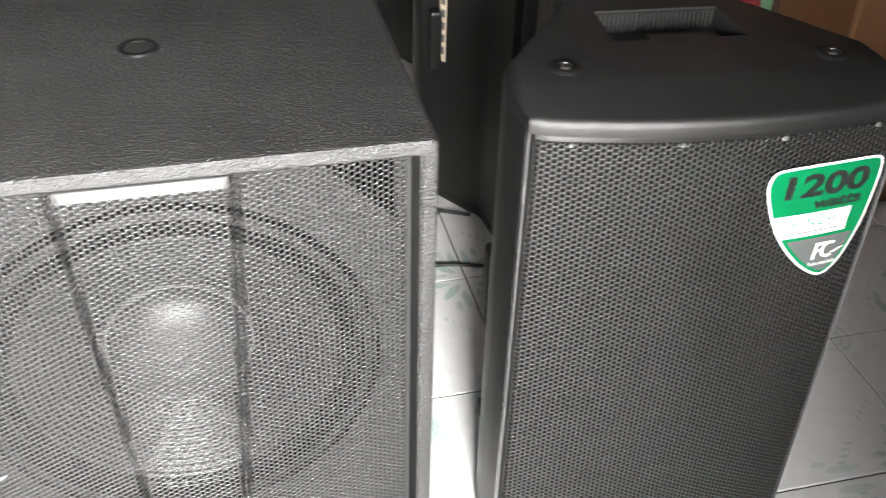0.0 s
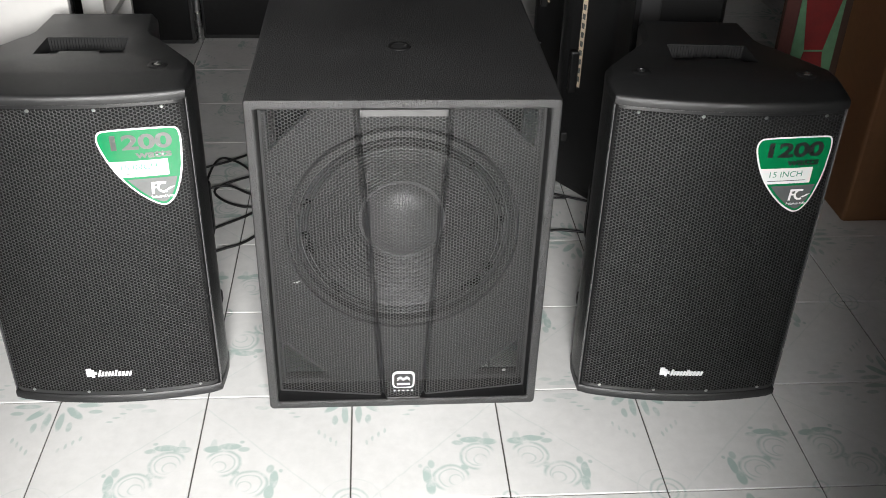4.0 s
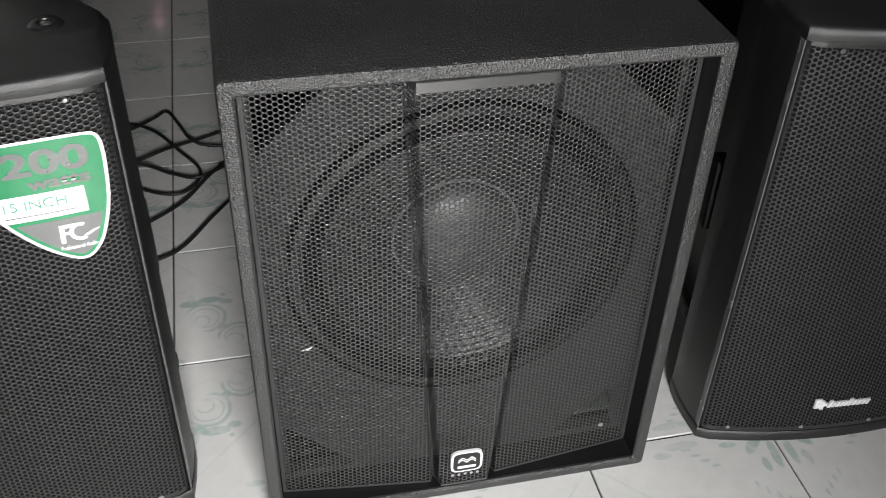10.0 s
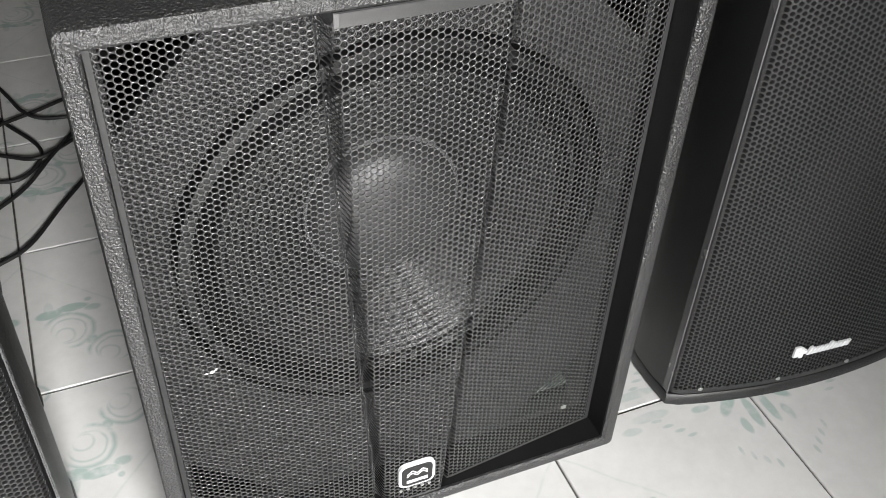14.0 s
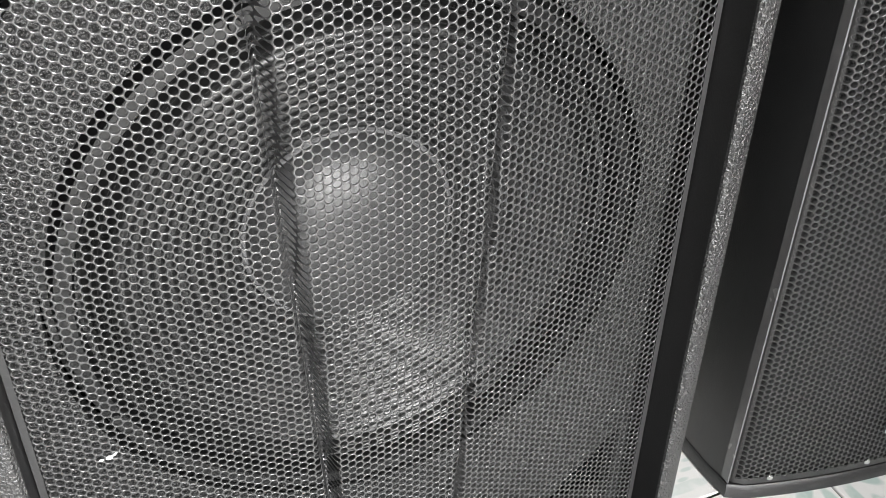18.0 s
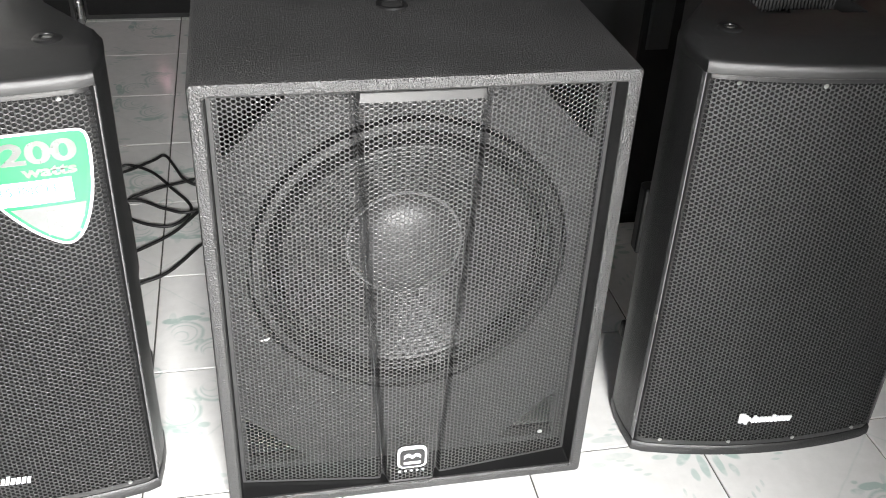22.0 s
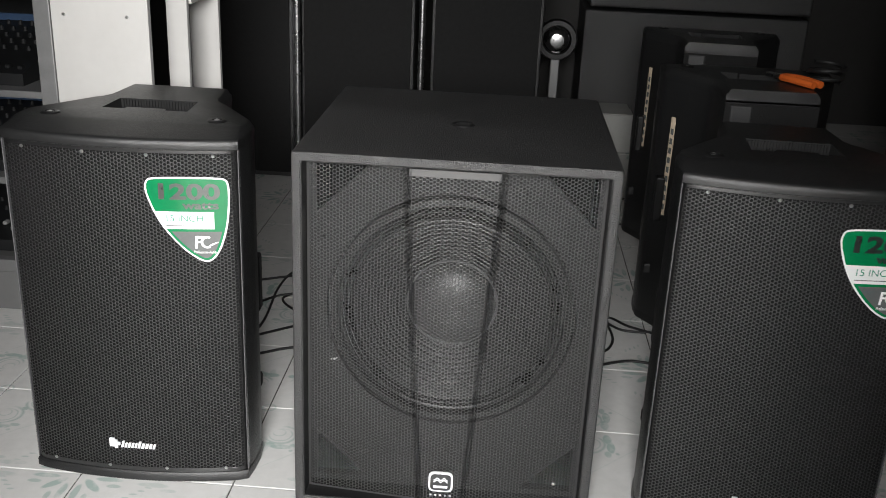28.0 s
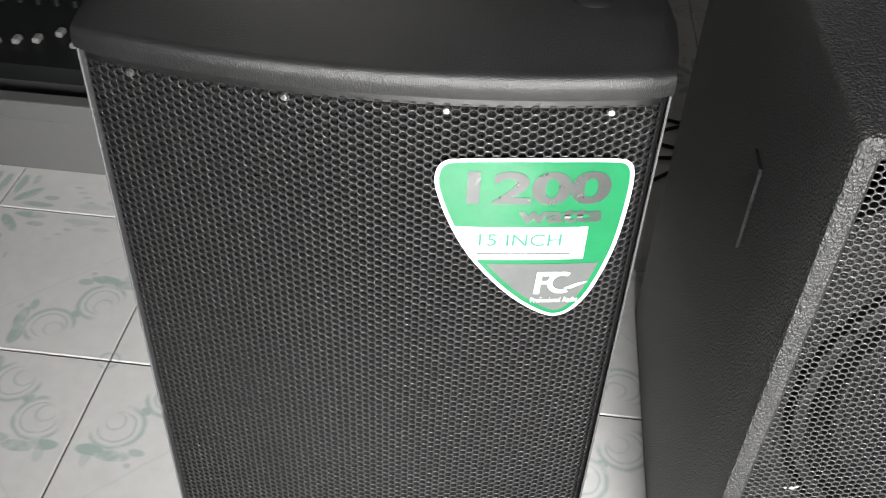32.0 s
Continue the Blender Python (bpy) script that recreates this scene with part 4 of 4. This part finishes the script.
# two more of the same boxes, turned away
for x, y, yaw in ((0.795, 1.345, 180.0), (0.84, 2.05, 176.0)):
    ob = speaker(front=False)
    ob.matrix_world = pose(x, y, 0, 0, 0, yaw)
    tagged(ob, "black moulded loudspeaker turned with its back forward, on tiles", "loudspeaker", "spare loudspeakers")
    # matte near-black sheet added over the back so that it looks unlit
    panel = part("amplifier_panel", boxed(-0.108, 0.108, 0.358, 0.366, 0.03, 0.664, 0.003), "foam", ob)
    part("heat_sink", boxed(0.045, 0.095, 0.364, 0.372, 0.42, 0.66, 0.004), "fin_grey", panel)
    lab = part("side_label", boxed(-0.008, 0.008, -0.0006, 0.0006, -0.13, 0.13), "label_paper", ob, "long paper label with illegible print")
    lab.matrix_local = pose(0.184, 0.164, 0.45, 0, 0, -57)
    for k in range(9):
        part("print_bar", boxed(-0.005, 0.005, -0.0012, 0.0012, -0.115 + 0.025 * k, -0.10 + 0.025 * k), "sticker_dark", lab)

tool = tagged(new("pliers"), "orange-handled pliers lying on the loudspeaker", "tool")
tool.matrix_world = pose(0.86, 1.11, 0.7055, 0, 0, -58)
for s in (-1, 1):
    part("handle", tube([(-0.02, 0.004 * s, 0), (0.02, 0.014 * s, 0.002), (0.085, 0.012 * s, 0)], 0.0092), "orange_plastic", tool, smooth=True)
part("jaws", boxed(-0.07, -0.015, -0.010, 0.010, -0.005, 0.005, 0.003), "steel", tool)
coil = tagged(finish("cable_coil", tube([(0.94 + 0.04 * math.cos(a * 0.7), 1.10 + 0.04 * math.sin(a * 0.7), 0.701 + 0.0022 * a) for a in range(22)], 0.005), "rubber", True), "small coil of black cable on the loudspeaker", "cable")


def stage_box(name, x0, x1, y0, z1, lamp):
    """Tall dark loudspeaker box with a recessed cloth front."""
    root = empty(name, pose((x0 + x1) / 2, y0, 0), "tall black loudspeaker box against the back wall", "loudspeaker", "boxes at the back wall")
    w = (x1 - x0) / 2
    part("cabinet", boxed(-w, w, 0.012, 0.46, 0.0, z1, 0.008), "coat", root, smooth=True)
    part("front_frame", boxed(-w + 0.012, w - 0.012, 0.0, 0.014, 0.02, z1 - 0.02, 0.004), "foam", root)
    for s in (-1, 1):
        part("corner_guard", boxed(s * (w - 0.02) - 0.02, s * (w - 0.02) + 0.02, -0.003, 0.03, z1 - 0.045, z1 + 0.003, 0.006), "smooth_black", root)
    if lamp:
        lm = part("power_lamp", lathe([(0.0, 0.006), (0.009, 0.004), (0.011, 0.0)], 16, "y"), "power_lamp", root, "lit pinkish power lamp")
        lm.location = (-0.37 - (x0 + x1) / 2, -0.002, 0.205)
        plate = part("lamp_plate", boxed(-0.005, 0.022, -0.0015, 0.0, 0.197, 0.214), "led_red", root)
        plate.location = (-0.36 - (x0 + x1) / 2, 0, 0)
    return root


stage_box("stage_loudspeaker", -1.06, -0.62, 2.34, 1.25, False)
stage_box("stage_loudspeaker", -0.60, -0.17, 2.40, 1.30, True)
stage_box("stage_loudspeaker", -0.11, 0.31, 2.46, 1.30, False)
for x in (-0.14, -0.61):
    st = tagged(finish("stand_pole", lathe([(0.0, 0.0), (0.012, 0.0), (0.012, 1.5), (0.0, 1.5)], 16), "steel", True), "slim metal stand pole between the boxes", "stand")
    st.location = (x, 2.385, 0)

horn = empty("horn_driver", pose(0.40, 3.15, 0.0), "chrome horn driver on a silver post", "loudspeaker")
dome = part("dome", lathe([(0.0, 0.05), (0.03, 0.045), (0.05, 0.02), (0.055, 0.0)], 32, "y"), "steel", horn, smooth=True)
dome.location = (0, 0, 0.47)
ring = part("ring", lathe([(0.06, 0.0), (0.065, 0.02), (0.085, 0.02), (0.092, 0.0), (0.085, -0.03)], 40, "y"), "smooth_black", horn, smooth=True)
ring.location = (0, 0, 0.47)
part("post", boxed(-0.02, 0.02, 0.0, 0.03, 0.0, 0.42, 0.004), "aluminium", horn)
carton = empty("white_carton", pose(0.52, 3.15, 0), "plain white carton on the floor by the back wall", "box")
part("carton_body", boxed(-0.24, 0.24, -0.12, 0.14, 0.0, 0.17, 0.004), "pale_carton", carton)
part("flap", boxed(-0.24, 0.24, -0.12, 0.01, 0.171, 0.175, 0.001), "pale_carton", carton)
tall = empty("speaker_stack", pose(0.95, 3.35, 0), "dark stack of loudspeaker boxes in the back corner", "loudspeaker")
for k in range(3):
    part("box", boxed(-0.42 + 0.02 * k, 0.60, 0.0, 0.42, 0.60 * k, 0.60 * k + 0.585, 0.01), "coat", tall)

# brown carton and what stands by it
brown = empty("brown_carton", pose(1.352, 0.975, 0), "large plain brown cardboard carton on the tiles", "box")
part("carton_body", boxed(0.0, 0.86, 0.0, 0.60, 0.0, 0.755, 0.008), "carton", brown)
for y0, y1 in ((0.003, 0.297), (0.303, 0.597)):
    part("flap", boxed(0.004, 0.856, y0, y1, 0.756, 0.761, 0.0015), "carton", brown)
bag = empty("black_bag", pose(1.64, 1.16, 0.761), "black soft bag lying on the brown carton", "bag")
bm = bmesh.new()
bmesh.ops.create_icosphere(bm, subdivisions=4, radius=1.0)
for v in bm.verts:
    n = noise.noise(v.co * 2.3) * 0.16
    v.co = Vector((v.co.x * 0.24, v.co.y * 0.15, max(v.co.z, -0.35) * 0.10 + 0.035)) * (1 + n)
    v.co.z = max(v.co.z, 0.0)
part("bag_body", bm, "rubber", bag, smooth=True)
part("bag_strap", tube([(-0.18, -0.10, 0.06), (-0.08, -0.16, 0.10), (0.08, -0.16, 0.10), (0.18, -0.10, 0.05)], 0.010), "smooth_black", bag)

screen = empty("painted_board", pose(1.228, 1.22, 0), "tall dark board with a green band of red painted diamonds", "board")
part("board", boxed(-0.06, 0.24, 0.0, 0.02, 0.0, 1.5, 0.003), "board_brown", screen)
part("edge_strip", boxed(-0.060, -0.021, -0.004, -0.0005, 0.002, 1.498, 0.001, 1), "board_maroon", screen)
part("green_band", boxed(-0.020, 0.102, -0.004, -0.0005, 0.002, 1.498, 0.001, 1), "green_cloth", screen)
for k in range(4):
    # hourglass-shaped links: widest in the middle, half as wide where they meet
    zc, bm = 0.22 + 0.38 * k, bmesh.new()
    pts = [(0.041 + sx * hw, max(zc + dz, 0.004)) for sx, hw, dz in ((-1, 0.026, -0.187), (1, 0.026, -0.187), (1, 0.057, 0.0), (1, 0.026, 0.187), (-1, 0.026, 0.187), (-1, 0.057, 0.0))]
    pts = [(x, min(z, 1.496)) for x, z in pts]
    vs = [[bm.verts.new((x, yy, zz)) for x, zz in pts] for yy in (-0.0065, -0.0042)]
    bm.faces.new(vs[0])
    bm.faces.new(vs[1][::-1])
    for i in range(6):
        bm.faces.new((vs[0][i], vs[1][i], vs[1][(i + 1) % 6], vs[0][(i + 1) % 6]))
    bmesh.ops.recalc_face_normals(bm, faces=bm.faces)
    part("red_diamond", bm, "red_cloth", screen)

# glazed display cabinet with mixing desks
CAB_Y = 0.985
case = empty("display_cabinet", pose(-1.60, CAB_Y, 0), "aluminium and white display cabinet with sliding glass, full of mixing desks", "cabinet")
part("base", boxed(-0.68, 0.70, 0.02, 0.50, 0.0, 0.125, 0.003), "dimmed_cabinet_panel", case)
part("base_rail", boxed(-0.68, 0.70, 0.0, 0.03, 0.115, 0.150, 0.003), "aluminium", case)
# back painted near black in place of the shade inside the cabinet
part("back_panel", boxed(-0.68, 0.70, 0.48, 0.50, 0.125, 1.75), "mixer_panel", case)
part("end_panel", boxed(-0.70, -0.68, 0.0, 0.50, 0.0, 1.75, 0.002), "white_laminate", case)
for x in (0.672, -0.02):
    part("upright", boxed(x, x + 0.030, 0.0, 0.03, 0.15, 1.75, 0.002), "aluminium", case)
for z in (0.352, 0.575, 0.815, 1.10, 1.40):
    part("shelf", boxed(-0.68, 0.70, 0.012, 0.48, z, z + 0.018, 0.002), "aluminium", case)
pane = part("glass_pane", boxed(-0.66, 0.005, 0.008, 0.012, 0.15, 1.73), "glass", case)
pane.visible_shadow = False
lock = part("lock", lathe([(0.0, 0.012), (0.008, 0.012), (0.010, 0.0)], 16, "y"), "steel", case)
lock.location = (-0.1, 0.0, 0.135)


def mixing_desk(x, y, z, w, d, seed, knob="knob_white"):
    root = empty("mixing_desk", pose(x, y, z), "black mixing desk with rows of small knobs on a cabinet shelf", "mixing desk", "mixing desks in the cabinet")
    tilt = radians(13)
    body = part("body", loft([[(-w / 2, 0, 0), (w / 2, 0, 0), (w / 2, d, 0), (-w / 2, d, 0)], [(-w / 2, 0, 0.03), (w / 2, 0, 0.03), (w / 2, d, 0.03 + d * math.tan(tilt)), (-w / 2, d, 0.03 + d * math.tan(tilt))]]), "mixer_panel", root)
    rng = random.Random(seed)
    n = int(w / 0.032)
    cap = lathe([(0.0, 0.012), (0.0045, 0.012), (0.006, 0.0)], 8)
    fad = boxed(-0.006, 0.006, -0.010, 0.010, 0.0, 0.010, 0.002, 1)
    m1 = finish("knob", cap, knob)
    m2 = finish("fader", fad, "fader_white" if z < 0.2 else "shaded_knob")
    for i in range(n):
        xx = -w / 2 + w * (i + 0.5) / n
        for j in range(5):
            yy = d * (0.40 + 0.115 * j)
            ob = new("knob", m1.data)
            ob.parent, ob.location = root, (xx, yy, 0.03 + yy * math.tan(tilt))
        yy = d * rng.uniform(0.06, 0.22)
        ob = new("fader", m2.data)
        ob.parent, ob.location = root, (xx, yy, 0.03 + yy * math.tan(tilt))
    bpy.data.objects.remove(m1)
    bpy.data.objects.remove(m2)
    part("meter_strip", boxed(-w * 0.3, w * 0.3, d - 0.03, d - 0.02, 0.03 + d * math.tan(tilt) - 0.004, 0.045 + d * math.tan(tilt)), "mixer_blue", root)
    return root


for seed, (x, z, w, kn) in enumerate(((-1.22, 0.151, 0.52, "shaded_knob"), (-1.86, 0.151, 0.60, "shaded_knob"), (-1.25, 0.371, 0.50, "shaded_knob"), (-1.88, 0.371, 0.55, "shaded_knob"), (-1.24, 0.594, 0.46, "shaded_knob"), (-1.84, 0.594, 0.5, "shaded_knob"))):
    mixing_desk(x, CAB_Y + 0.06, z, w, 0.36, seed, kn)


def amplifier(x, y, z):
    root = empty("amplifier", pose(x, y, z), "black rack amplifier with two metal handles on a cabinet shelf", "amplifier", "amplifiers in the cabinet")
    part("chassis", boxed(-0.24, 0.24, 0.012, 0.34, 0.0, 0.10, 0.002), "mixer_panel", root)
    part("front_plate", boxed(-0.245, 0.245, 0.0, 0.012, 0.002, 0.098, 0.002), "smooth_black", root)
    for s in (-1, 1):
        part("handle", tube([(s * 0.20, 0.0, 0.015), (s * 0.20, -0.030, 0.022), (s * 0.20, -0.030, 0.078), (s * 0.20, 0.0, 0.085)], 0.005), "steel", root, smooth=True)
        kb = part("dial", lathe([(0.0, 0.018), (0.015, 0.018), (0.018, 0.0)], 20, "y"), "ink_grey", root, smooth=True)
        kb.location = (s * 0.09, 0, 0.05)
    return root


for x in (-1.24, -1.86):
    amplifier(x, CAB_Y + 0.07, 0.834)

# white shelf unit beside it
unit = empty("white_shelf_unit", pose(-0.70, 0.78, 0), "tall white laminate shelf unit with an open side", "shelf unit")
part("front_board", boxed(-0.098, 0.114, 0.0, 0.018, 0.30, 1.7, 0.002), "white_laminate", unit)
part("plinth", boxed(-0.099, 0.114, 0.20, 0.22, 0.0, 0.30, 0.002), "dimmed_cabinet_panel", unit)
part("edge_post", boxed(-0.135, -0.0985, -0.004, 0.03, 0.30, 1.7, 0.002), "aluminium", unit)
part("side_board", boxed(-0.120, -0.102, 0.031, 0.36, 0.0, 1.7, 0.002), "dimmed_cabinet_panel", unit)
part("middle_board", boxed(0.078, 0.128, 0.215, 0.233, 0.0, 1.7, 0.002), "white_laminate", unit)
part("end_board", boxed(0.060, 0.136, 0.44, 0.458, 0.0, 1.7, 0.002), "white_laminate", unit)
for z in (0.30, 0.56, 0.82, 1.08, 1.34):
    part("shelf", boxed(0.080, 0.134, 0.233, 0.44, z, z + 0.016, 0.001), "white_laminate", unit)
pan = lathe([(0.0, 0.002), (0.003, 0.0018), (0.004, 0.0)], 12, "y")
first = part("screw", pan, "steel", unit)
for k, (x, z) in enumerate(((-0.07, 0.815), (0.068, 0.815), (-0.07, 0.45), (0.068, 0.45), (-0.07, 1.18), (0.068, 1.18))):
    ob = first if k == 0 else new("screw", first.data)
    ob.parent, ob.location = unit, (x, 0.0, z)

# ---- floor tiles ----
tile_mesh = finish("tile", boxed(-0.1485, 0.1485, -0.1485, 0.1485, -0.012, 0.0, 0.0012, 1), "tile")
floor_ob = bpy.data.objects["floor"]
rest = bmesh.new()
for i in range(-10, 10):
    for j in range(-12, 13):
        cx, cy = 0.15 + 0.3 * i, 0.15 + 0.3 * j
        if -6 <= i <= 5 and -4 <= j <= 11:
            ob = new("tile", tile_mesh.data)
            ob.parent = floor_ob
            ob.location = (cx, cy, 0.0)
        else:
            box(rest, cx - 0.1485, cx + 0.1485, cy - 0.1485, cy + 0.1485, -0.012, 0.0)
bpy.data.objects.remove(tile_mesh)
far = part("outer_tiles", rest, "tile", floor_ob)
tagged(far, kind="stuff")
